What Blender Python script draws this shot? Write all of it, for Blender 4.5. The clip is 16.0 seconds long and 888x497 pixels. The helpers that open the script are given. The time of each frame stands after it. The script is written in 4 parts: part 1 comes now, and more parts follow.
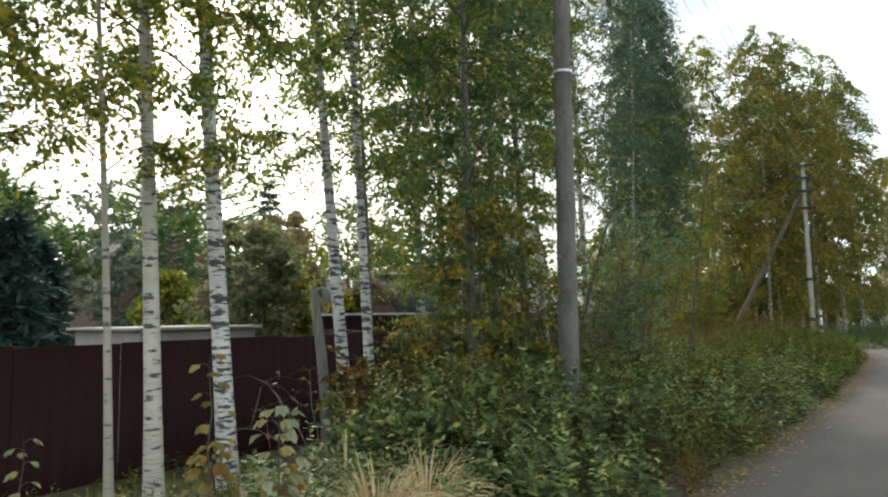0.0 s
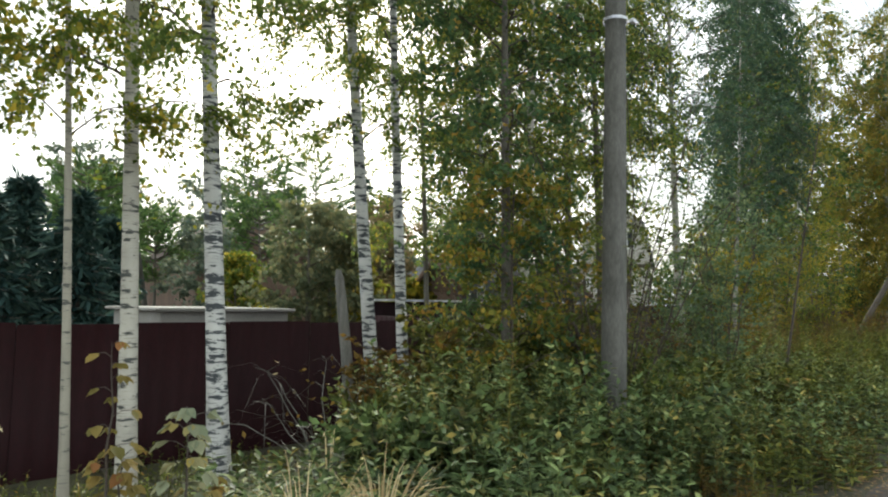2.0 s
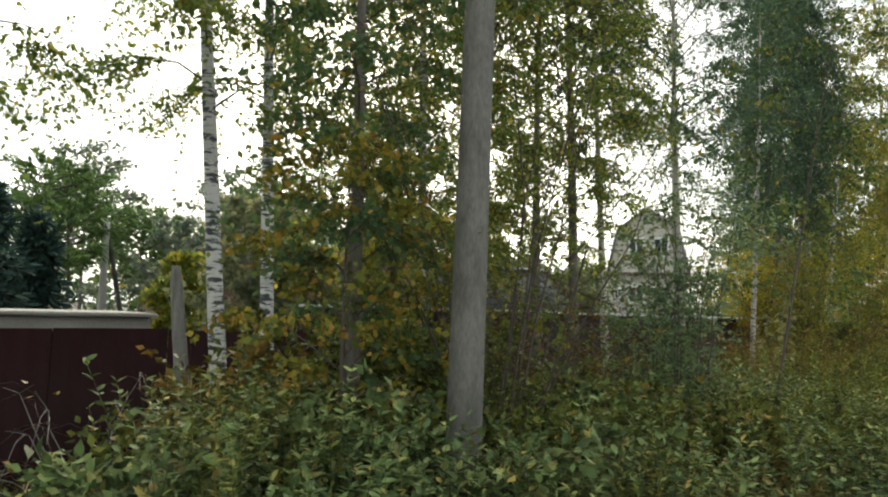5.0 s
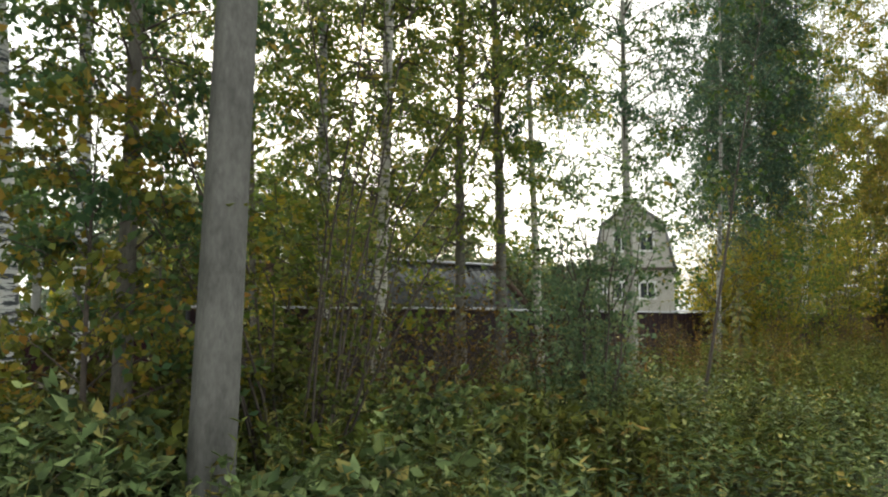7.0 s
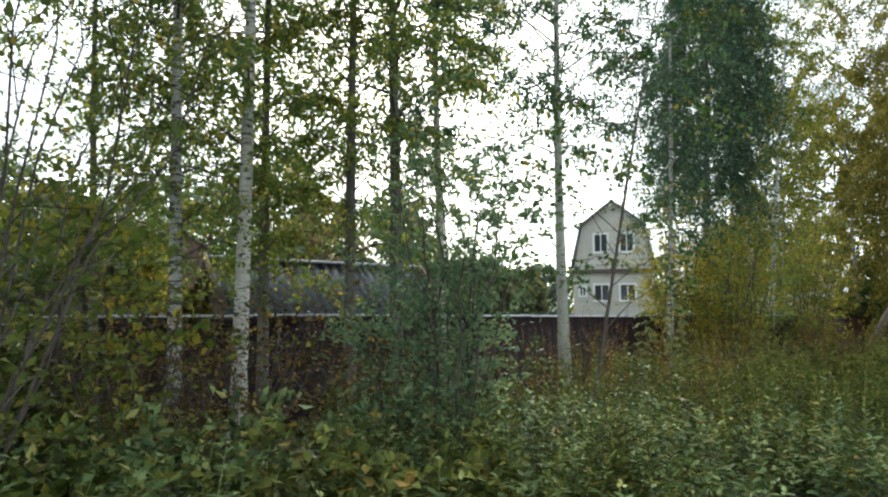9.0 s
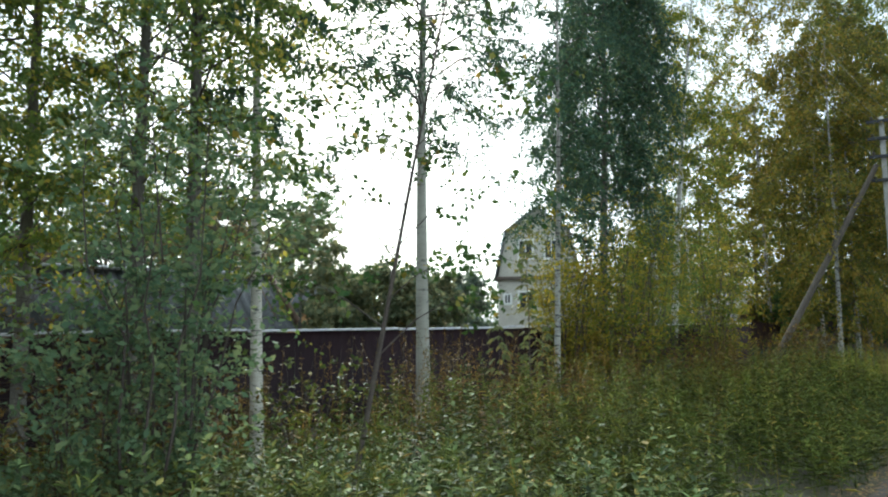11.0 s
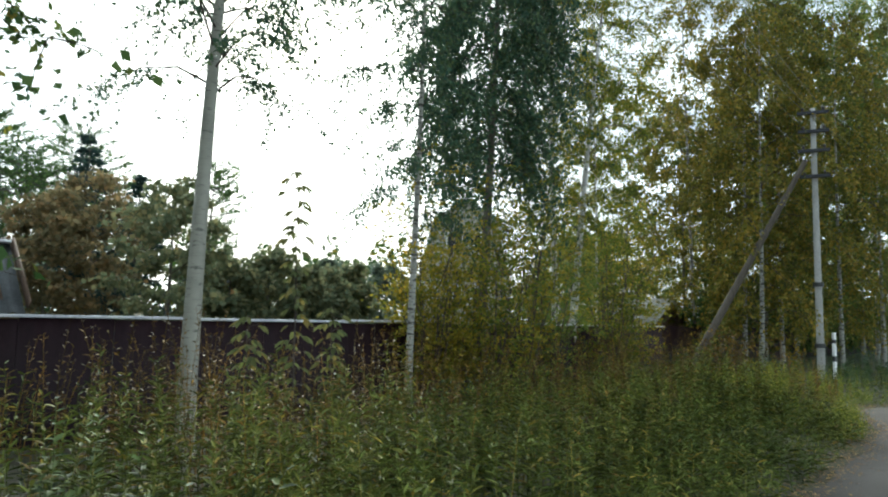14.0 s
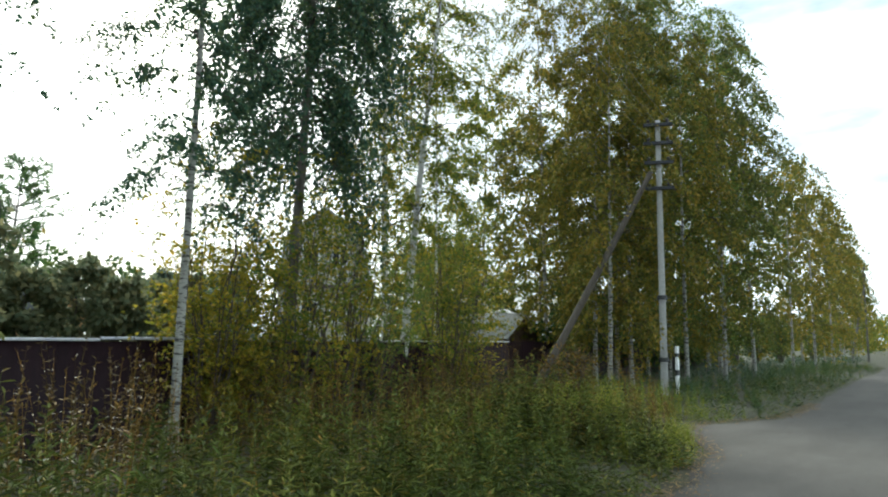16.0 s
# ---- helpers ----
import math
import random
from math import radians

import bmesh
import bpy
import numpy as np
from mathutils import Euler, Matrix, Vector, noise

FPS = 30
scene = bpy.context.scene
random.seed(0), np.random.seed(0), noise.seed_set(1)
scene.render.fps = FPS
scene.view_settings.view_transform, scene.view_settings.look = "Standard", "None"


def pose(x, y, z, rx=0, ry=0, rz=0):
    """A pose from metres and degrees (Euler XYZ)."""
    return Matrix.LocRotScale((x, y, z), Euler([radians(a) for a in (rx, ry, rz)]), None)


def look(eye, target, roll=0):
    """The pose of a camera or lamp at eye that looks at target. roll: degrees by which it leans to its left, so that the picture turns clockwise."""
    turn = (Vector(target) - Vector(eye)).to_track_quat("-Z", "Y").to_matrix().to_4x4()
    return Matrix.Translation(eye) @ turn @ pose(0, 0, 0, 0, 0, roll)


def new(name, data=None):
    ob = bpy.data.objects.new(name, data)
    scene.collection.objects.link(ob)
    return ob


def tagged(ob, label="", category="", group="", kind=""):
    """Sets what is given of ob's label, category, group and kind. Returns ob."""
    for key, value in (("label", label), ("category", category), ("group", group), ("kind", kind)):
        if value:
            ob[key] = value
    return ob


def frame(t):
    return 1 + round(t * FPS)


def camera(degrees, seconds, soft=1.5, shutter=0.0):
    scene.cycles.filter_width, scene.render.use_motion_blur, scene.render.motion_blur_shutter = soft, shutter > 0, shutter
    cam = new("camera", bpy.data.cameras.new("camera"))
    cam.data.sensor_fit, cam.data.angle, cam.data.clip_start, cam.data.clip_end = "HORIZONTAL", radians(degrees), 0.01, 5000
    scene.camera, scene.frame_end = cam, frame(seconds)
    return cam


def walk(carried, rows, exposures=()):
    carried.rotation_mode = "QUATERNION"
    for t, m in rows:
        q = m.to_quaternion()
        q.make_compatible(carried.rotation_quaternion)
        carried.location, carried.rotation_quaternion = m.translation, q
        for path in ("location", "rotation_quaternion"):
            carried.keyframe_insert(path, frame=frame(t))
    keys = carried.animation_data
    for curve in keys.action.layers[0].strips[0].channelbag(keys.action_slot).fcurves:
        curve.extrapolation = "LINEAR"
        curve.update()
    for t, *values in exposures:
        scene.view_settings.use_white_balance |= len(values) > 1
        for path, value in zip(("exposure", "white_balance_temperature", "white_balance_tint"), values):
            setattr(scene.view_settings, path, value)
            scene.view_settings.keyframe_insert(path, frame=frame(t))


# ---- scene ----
cam = camera(66.0, 16.0, soft=2.1, shutter=0.1)
PATH = [
    (0, (-17.435, -1.4, 1.578), (-15.92, -0.11, 1.773), -0.9),
    (0.5, (-17.03, -1.363, 1.587), (-15.742, 0.153, 1.79), -0.4),
    (1, (-16.696, -1.348, 1.586), (-15.419, 0.18, 1.772), -0.4),
    (1.5, (-16.398, -1.343, 1.584), (-15.104, 0.173, 1.753), 0.3),
    (2, (-16.102, -1.333, 1.58), (-14.807, 0.183, 1.741), 0.8),
    (2.5, (-15.767, -1.292, 1.578), (-14.502, 0.248, 1.745), 1.3),
    (3, (-15.372, -1.223, 1.578), (-14.173, 0.369, 1.745), 1.5),
    (3.2, (-15.202, -1.203, 1.578), (-14.023, 0.403, 1.746), 1.5),
    (5.3, (-13.348, -1.149, 1.595), (-12.164, 0.452, 1.784), 1.5),
    (5.5, (-13.175, -1.15, 1.594), (-11.989, 0.449, 1.783), 1.1),
    (6, (-12.744, -1.16, 1.593), (-11.553, 0.436, 1.776), 0.2),
    (6.5, (-12.317, -1.15, 1.588), (-11.124, 0.444, 1.768), 0.3),
    (7, (-11.873, -1.13, 1.575), (-10.69, 0.472, 1.76), 0.4),
    (7.5, (-11.414, -1.099, 1.568), (-10.24, 0.51, 1.755), 0.5),
    (8, (-10.922, -1.073, 1.577), (-9.752, 0.537, 1.776), -0.7),
    (8.2, (-10.713, -1.063, 1.581), (-9.543, 0.547, 1.78), -0.7),
    (10.3, (-8.378, -0.983, 1.726), (-7.115, 0.557, 1.91), 1.5),
    (10.5, (-8.16, -0.962, 1.73), (-6.884, 0.567, 1.915), 1.4),
    (11, (-7.642, -0.88, 1.735), (-6.332, 0.616, 1.95), -0.5),
    (11.5, (-7.129, -0.787, 1.735), (-5.781, 0.675, 1.946), -0.4),
    (12, (-6.588, -0.697, 1.734), (-5.215, 0.742, 1.942), -0.6),
    (12.5, (-6.052, -0.615, 1.73), (-4.664, 0.811, 1.937), -0.6),
    (13, (-5.496, -0.545, 1.722), (-4.107, 0.88, 1.926), -0.1),
    (13.5, (-4.889, -0.472, 1.715), (-3.502, 0.954, 1.92), 0.6),
    (14, (-4.278, -0.393, 1.71), (-2.877, 1.019, 1.914), 1.3),
    (14.5, (-3.672, -0.317, 1.708), (-2.227, 1.05, 1.919), 1.9),
    (15, (-3.091, -0.252, 1.71), (-1.58, 1.037, 1.948), 2.2),
    (15.5, (-2.539, -0.2, 1.711), (-0.957, 0.996, 1.968), 2.0),
    (16, (-2.014, -0.151, 1.707), (-0.394, 0.993, 1.966), 0.8),
]
walk(cam, [(t, look(eye, target, roll)) for t, eye, target, roll in PATH], [(0, 1.28, 6500, 2.0), (3.2, 1.4, 6500, 2.0), (6.0, 1.24, 7050, 3.0), (7.5, 1.45, 6650, 3.0), (10.5, 1.38, 5800, -3.0), (13.0, 1.12, 5850, -3.0), (16, 1.1, 5900, -4.0)])

# ------------------------------------------------------------- light
SUN_AZ, SUN_EL = 58.0, 30.0          # degrees from +x towards +y, and above the horizon
world = bpy.data.worlds.new("overcast_sky")
scene.world = world
world.use_nodes = True
wn, wl = world.node_tree.nodes, world.node_tree.links
wn.clear()
w_out = wn.new("ShaderNodeOutputWorld")
w_bg = wn.new("ShaderNodeBackground")
w_bg.inputs["Strength"].default_value = 0.12
w_sky = wn.new("ShaderNodeTexSky")
w_sky.sky_type = "NISHITA"
w_sky.sun_disc = False
w_sky.sun_elevation = radians(SUN_EL)
w_sky.sun_rotation = radians(90 - SUN_AZ)
w_sky.dust_density = 4.0
w_tc = wn.new("ShaderNodeTexCoord")
w_map = wn.new("ShaderNodeMapping")
w_map.inputs["Scale"].default_value = (1.9, 1.9, 6.5)
w_noise = wn.new("ShaderNodeTexNoise")
w_noise.inputs["Scale"].default_value = 1.7
w_noise.inputs["Detail"].default_value = 7.0
w_ramp = wn.new("ShaderNodeValToRGB")
w_ramp.color_ramp.elements[0].position = 0.36
w_ramp.color_ramp.elements[1].position = 0.64
w_ramp.color_ramp.elements[0].color = (2.6, 2.9, 3.3, 1)
w_ramp.color_ramp.elements[1].color = (10.6, 10.8, 11.0, 1)
w_mix = wn.new("ShaderNodeMixRGB")
w_mix.inputs["Fac"].default_value = 0.8
wl.new(w_tc.outputs["Generated"], w_map.inputs["Vector"])
wl.new(w_map.outputs["Vector"], w_noise.inputs["Vector"])
wl.new(w_noise.outputs["Fac"], w_ramp.inputs["Fac"])
wl.new(w_sky.outputs["Color"], w_mix.inputs["Color1"])
wl.new(w_ramp.outputs["Color"], w_mix.inputs["Color2"])
wl.new(w_mix.outputs["Color"], w_bg.inputs["Color"])
wl.new(w_bg.outputs["Background"], w_out.inputs["Surface"])

sun = new("sun", bpy.data.lights.new("sun", "SUN"))
sun.data.energy, sun.data.angle, sun.data.color = 2.0, radians(12), (1.0, 0.94, 0.84)
_d = Vector((math.cos(radians(SUN_AZ)) * math.cos(radians(SUN_EL)), math.sin(radians(SUN_AZ)) * math.cos(radians(SUN_EL)), math.sin(radians(SUN_EL))))
sun.matrix_world = look(_d * 60, (0, 0, 0))

# ------------------------------------------------------------- materials
rng = np.random.default_rng(7)


def mat_base(name, rough=0.8, metal=0.0):
    m = bpy.data.materials.new(name)
    m.use_nodes = True
    n, l = m.node_tree.nodes, m.node_tree.links
    b = n["Principled BSDF"]
    b.inputs["Roughness"].default_value, b.inputs["Metallic"].default_value = rough, metal
    return m, n, l, b


def ramp_node(n, stops):
    r = n.new("ShaderNodeValToRGB")
    e = r.color_ramp.elements
    while len(e) < len(stops):
        e.new(0.5)
    for el, (p, c) in zip(e, stops):
        el.position, el.color = p, (*c, 1)
    return r


def noise_node(n, l, scale, detail=5.0, stretch=(1, 1, 1), rough=0.6):
    tc, mp, t = n.new("ShaderNodeTexCoord"), n.new("ShaderNodeMapping"), n.new("ShaderNodeTexNoise")
    mp.inputs["Scale"].default_value = stretch
    t.inputs["Scale"].default_value, t.inputs["Detail"].default_value, t.inputs["Roughness"].default_value = scale, detail, rough
    l.new(tc.outputs["Object"], mp.inputs["Vector"])
    l.new(mp.outputs["Vector"], t.inputs["Vector"])
    return t


def bump(n, l, b, tex, strength=0.4, dist=0.02):
    k = n.new("ShaderNodeBump")
    k.inputs["Strength"].default_value, k.inputs["Distance"].default_value = strength, dist
    l.new(tex.outputs["Fac"], k.inputs["Height"])
    l.new(k.outputs["Normal"], b.inputs["Normal"])


def mix_rgb(n, l, fac, a, c, kind="MIX"):
    m = n.new("ShaderNodeMixRGB")
    m.blend_type = kind
    for key, v in (("Fac", fac), ("Color1", a), ("Color2", c)):
        if isinstance(v, (int, float)):
            m.inputs[key].default_value = v
        elif isinstance(v, tuple):
            m.inputs[key].default_value = (*v, 1)
        else:
            l.new(v, m.inputs[key])
    return m.outputs["Color"]


def noisy(name, stops, scale=6.0, rough=0.8, stretch=(1, 1, 1), fine=60.0, bstr=0.35, bdist=0.01, metal=0.0, vary=0.0):
    """A surface with broad and fine variation."""
    m, n, l, b = mat_base(name, rough, metal)
    big, small = noise_node(n, l, scale, 6, stretch), noise_node(n, l, fine, 4, stretch)
    r = ramp_node(n, stops)
    l.new(big.outputs["Fac"], r.inputs["Fac"])
    g = ramp_node(n, [(0.3, (0.72, 0.72, 0.72)), (0.7, (1.15, 1.15, 1.15))])
    l.new(small.outputs["Fac"], g.inputs["Fac"])
    col = mix_rgb(n, l, 1.0, r.outputs["Color"], g.outputs["Color"], "MULTIPLY")
    if vary:
        oi = n.new("ShaderNodeObjectInfo")
        q = ramp_node(n, [(0, (1 - vary,) * 3), (1, (1 + vary,) * 3)])
        l.new(oi.outputs["Random"], q.inputs["Fac"])
        col = mix_rgb(n, l, 1.0, col, q.outputs["Color"], "MULTIPLY")
    l.new(col, b.inputs["Base Color"])
    bump(n, l, b, small, bstr, bdist)
    return m


def leafy(name, stops, trans=0.5, rough=0.55, gain=1.0, clump_shade=0.0):
    """Leaves: each one takes its own tone; light comes through them. Weeds also get shaded gaps and brighter clumps
    painted into the colour.
    """
    m, n, l, b = mat_base(name, rough)
    stops = [(p, tuple(v * gain for v in c)) for p, c in stops]
    geo = n.new("ShaderNodeNewGeometry")
    r = ramp_node(n, stops)
    l.new(geo.outputs["Random Per Island"], r.inputs["Fac"])
    big = noise_node(n, l, 0.7, 2)
    g = ramp_node(n, [(0.3, (0.75, 0.8, 0.8)), (0.7, (1.2, 1.12, 1.0))])
    l.new(big.outputs["Fac"], g.inputs["Fac"])
    col = mix_rgb(n, l, 1.0, r.outputs["Color"], g.outputs["Color"], "MULTIPLY")
    # patchy darkening that stands in for shade deep among the plants
    if clump_shade:
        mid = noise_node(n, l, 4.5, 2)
        h = ramp_node(n, [(0.36, (1 - clump_shade, 1 - clump_shade, 1 - clump_shade)), (0.64, (1 + clump_shade * 0.6, 1 + clump_shade * 0.5, 1 + clump_shade * 0.3))])
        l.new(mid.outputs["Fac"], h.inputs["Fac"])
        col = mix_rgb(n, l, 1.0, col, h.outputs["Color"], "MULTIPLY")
    l.new(col, b.inputs["Base Color"])
    b.inputs["Specular IOR Level"].default_value = 0.12
    t, mx = n.new("ShaderNodeBsdfTranslucent"), n.new("ShaderNodeMixShader")
    l.new(col, t.inputs["Color"])
    mx.inputs["Fac"].default_value = trans
    l.new(b.outputs["BSDF"], mx.inputs[1])
    l.new(t.outputs["BSDF"], mx.inputs[2])
    l.new(mx.outputs["Shader"], n["Material Output"].inputs["Surface"])
    return m


def birch_bark(name, white, dark, amount=0.5, foot=0.0):
    """White bark with dark cross marks and cracked patches."""
    m, n, l, b = mat_base(name, 0.75)
    marks = noise_node(n, l, 3.2, 4, (1.6, 1.6, 7.0), 0.65)
    lines = noise_node(n, l, 4.0, 3, (0.9, 0.9, 22.0), 0.5)
    tone = noise_node(n, l, 2.5, 4)
    r0 = ramp_node(n, [(0.3, tuple(0.72 * c for c in white)), (0.7, white)])
    l.new(tone.outputs["Fac"], r0.inputs["Fac"])
    r1 = ramp_node(n, [(0.66 - 0.16 * amount, (0, 0, 0)), (0.70 - 0.16 * amount, (1, 1, 1))])
    l.new(marks.outputs["Fac"], r1.inputs["Fac"])
    r2 = ramp_node(n, [(0.60, (0, 0, 0)), (0.68, (0.7, 0.7, 0.7))])
    l.new(lines.outputs["Fac"], r2.inputs["Fac"])
    c = mix_rgb(n, l, r2.outputs["Color"], r0.outputs["Color"], tuple(1.6 * v for v in dark))
    c = mix_rgb(n, l, r1.outputs["Color"], c, dark)
    l.new(c, b.inputs["Base Color"])
    bump(n, l, b, marks, 0.5, 0.012)
    return m


M_BIRCH = birch_bark("birch_bark_white", (0.47, 0.44, 0.375), (0.05, 0.052, 0.047), 0.62)
M_BIRCH2 = birch_bark("birch_bark_marked", (0.56, 0.55, 0.52), (0.04, 0.045, 0.05), 0.95)
M_BIRCH3 = birch_bark("birch_bark_tan", (0.33, 0.30, 0.24), (0.07, 0.07, 0.06), 0.5)
M_BIRCHW = birch_bark("birch_bark_bright", (0.62, 0.60, 0.56), (0.07, 0.07, 0.065), 0.5)
M_BIRCHF = birch_bark("birch_bark_far", (0.34, 0.33, 0.29), (0.05, 0.045, 0.04), 0.8)
M_ASPEN = birch_bark("aspen_bark_pale", (0.285, 0.275, 0.23), (0.10, 0.095, 0.08), 0.35)
M_BARK = noisy("grey_bark", [(0.3, (0.07, 0.062, 0.05)), (0.7, (0.17, 0.155, 0.13))], 4, 0.9, (3, 3, 0.6), 40, 0.6, 0.02)
M_TWIG = noisy("twig_brown", [(0.3, (0.042, 0.031, 0.025)), (0.7, (0.085, 0.066, 0.052))], 6, 0.85)
M_STRUT = noisy("old_strut_wood", [(0.3, (0.055, 0.045, 0.034)), (0.7, (0.105, 0.088, 0.068))], 4, 0.9, (3, 3, 0.5), 45, 0.5, 0.01)
M_DEAD = noisy("weathered_wood", [(0.3, (0.10, 0.095, 0.085)), (0.7, (0.20, 0.19, 0.17))], 5, 0.9, (4, 4, 0.5), 50)

L_BIRCH = leafy("birch_leaf_green", [(0, (0.069, 0.108, 0.028)), (0.5, (0.107, 0.146, 0.037)), (0.85, (0.151, 0.178, 0.041)), (1, (0.378, 0.305, 0.055))], gain=1.4)
L_BIRCHD = leafy("birch_leaf_dark", [(0, (0.028, 0.058, 0.044)), (0.6, (0.043, 0.078, 0.045)), (1, (0.077, 0.104, 0.045))], 0.3, gain=1.5)
L_YELLOW = leafy("birch_leaf_autumn", [(0, (0.126, 0.150, 0.024)), (0.35, (0.214, 0.212, 0.028)), (0.7, (0.328, 0.273, 0.032)), (1, (0.454, 0.314, 0.040))], 0.5)
L_MIX = leafy("birch_leaf_turning", [(0, (0.076, 0.116, 0.024)), (0.5, (0.126, 0.157, 0.028)), (0.8, (0.240, 0.225, 0.032)), (1, (0.353, 0.273, 0.040))], 0.5, gain=1.15)
# far garden trees: distance haze mixed into the leaf colour, paler and bluer
L_HAZE = leafy("far_leaf_hazed_grey_green", [(0, (0.075, 0.105, 0.085)), (0.6, (0.105, 0.135, 0.105)), (1, (0.15, 0.165, 0.11))], 0.5, gain=1.3)
L_ROWY = leafy("birch_leaf_ochre", [(0, (0.105, 0.120, 0.030)), (0.4, (0.175, 0.170, 0.034)), (0.75, (0.25, 0.205, 0.036)), (1, (0.33, 0.23, 0.045))], 0.5)
L_ROWM = leafy("birch_leaf_olive", [(0, (0.075, 0.105, 0.030)), (0.5, (0.115, 0.140, 0.034)), (0.85, (0.165, 0.165, 0.036)), (1, (0.25, 0.19, 0.045))], 0.5)
L_ALDER = leafy("alder_leaf_grey_green", [(0, (0.056, 0.090, 0.052)), (0.6, (0.088, 0.126, 0.066)), (1, (0.145, 0.165, 0.075))], 0.5, gain=1.9)
L_CHERRY = leafy("bird_cherry_leaf", [(0, (0.040, 0.078, 0.036)), (0.6, (0.068, 0.112, 0.046)), (0.92, (0.105, 0.138, 0.050)), (1, (0.30, 0.20, 0.045))], 0.5, gain=1.45)
# olive leaves dulled and lightened in colour to stand for haze
L_HAZEO = leafy("garden_leaf_hazed_olive", [(0, (0.085, 0.105, 0.062)), (0.6, (0.125, 0.140, 0.080)), (1, (0.19, 0.175, 0.09))], 0.5, gain=1.4)
L_RUSSET = leafy("garden_leaf_russet", [(0, (0.115, 0.105, 0.060)), (0.6, (0.165, 0.135, 0.072)), (1, (0.22, 0.15, 0.075))], 0.5, gain=1.3)
L_DEEP = leafy("broad_leaf_deep_green", [(0, (0.030, 0.061, 0.020)), (0.6, (0.054, 0.092, 0.026)), (0.9, (0.096, 0.123, 0.031)), (1, (0.263, 0.184, 0.035))], 0.32, gain=1.3)
L_GOLD = leafy("maple_leaf_gold", [(0, (0.075, 0.100, 0.022)), (0.5, (0.150, 0.155, 0.028)), (0.8, (0.290, 0.225, 0.035)), (1, (0.30, 0.165, 0.040))], 0.4)
L_MAPLE = leafy("maple_leaf_pale", [(0, (0.180, 0.210, 0.140)), (0.6, (0.260, 0.265, 0.175)), (1, (0.34, 0.27, 0.08))], 0.35)
L_SAPLING = leafy("sapling_leaf_yellow_green", [(0, (0.085, 0.105, 0.045)), (0.6, (0.140, 0.150, 0.060)), (1, (0.24, 0.185, 0.06))], 0.45)
L_MAPLEY = leafy("maple_leaf_dull_yellow", [(0, (0.13, 0.12, 0.04)), (0.5, (0.20, 0.155, 0.05)), (0.85, (0.27, 0.19, 0.06)), (1, (0.22, 0.10, 0.04))], 0.35)
L_SPRUCE = leafy("spruce_needle", [(0, (0.019, 0.040, 0.040)), (0.7, (0.031, 0.060, 0.055)), (1, (0.050, 0.080, 0.062))], 0.08, 0.7, gain=1.3)
L_PINE = leafy("pine_needle", [(0, (0.032, 0.061, 0.024)), (0.7, (0.057, 0.096, 0.032)), (1, (0.088, 0.123, 0.036))], 0.1, 0.7, gain=2.1)
# weed leaves: the shade between plants is part of their colour
L_WEED = leafy("weed_leaf_green", [(0, (0.058, 0.088, 0.022)), (0.5, (0.100, 0.132, 0.030)), (0.85, (0.144, 0.180, 0.046)), (1, (0.287, 0.229, 0.050))], 0.22, 0.6, gain=1.0, clump_shade=0.68)
L_NETTLE = leafy("weed_leaf_blue_green", [(0, (0.050, 0.082, 0.034)), (0.45, (0.100, 0.146, 0.060)), (0.85, (0.185, 0.235, 0.105)), (1, (0.30, 0.24, 0.075))], 0.2, 0.55, gain=1.15, clump_shade=0.68)
L_OLIVE = leafy("weed_leaf_olive", [(0, (0.072, 0.092, 0.024)), (0.5, (0.122, 0.146, 0.036)), (0.9, (0.190, 0.205, 0.050)), (1, (0.297, 0.182, 0.048))], 0.22, 0.6, gain=0.9, clump_shade=0.68)
L_RUST = leafy("weed_leaf_rust", [(0, (0.093, 0.067, 0.022)), (0.5, (0.162, 0.115, 0.031)), (1, (0.275, 0.162, 0.040))], 0.2, 0.6, gain=0.85, clump_shade=0.68)
L_LIME = leafy("weed_leaf_lime", [(0, (0.085, 0.120, 0.014)), (0.6, (0.150, 0.178, 0.020)), (1, (0.254, 0.250, 0.045))], 0.25, 0.6, gain=1.4, clump_shade=0.5)
L_STRAW = leafy("dry_grass_straw", [(0, (0.300, 0.220, 0.120)), (0.6, (0.450, 0.350, 0.200)), (1, (0.550, 0.450, 0.280))], 0.3, gain=1.05)
L_LITTER = leafy("fallen_leaf", [(0, (0.110, 0.062, 0.032)), (0.6, (0.230, 0.140, 0.062)), (1, (0.40, 0.27, 0.10))], 0.2)

M_CONCRETE = noisy("weathered_concrete", [(0.32, (0.060, 0.058, 0.050)), (0.5, (0.105, 0.100, 0.088)), (0.72, (0.155, 0.148, 0.132))], 3.4, 0.92, (1, 1, 0.45), 38, 0.7, 0.01)
M_CONCRETE2 = noisy("pale_concrete", [(0.25, (0.26, 0.25, 0.235)), (0.75, (0.40, 0.39, 0.365))], 2.2, 0.9, (1, 1, 0.5), 45, 0.5, 0.008)
M_ROAD = noisy("worn_asphalt", [(0.3, (0.050, 0.041, 0.033)), (0.5, (0.068, 0.057, 0.047)), (0.72, (0.094, 0.080, 0.067))], 0.9, 0.92, (0.4, 1, 1), 60, 0.5, 0.01)
M_SOIL = noisy("leafy_soil", [(0.25, (0.035, 0.028, 0.018)), (0.5, (0.052, 0.048, 0.024)), (0.75, (0.075, 0.075, 0.032))], 1.2, 0.95, (1, 1, 1), 25, 0.8, 0.03)
M_MAROON = noisy("maroon_sheet_metal", [(0.3, (0.0135, 0.0022, 0.0031)), (0.7, (0.022, 0.0033, 0.0046))], 1.3, 0.72, (1, 1, 0.4), 25, 0.1, 0.002, 0.0, 0.08)
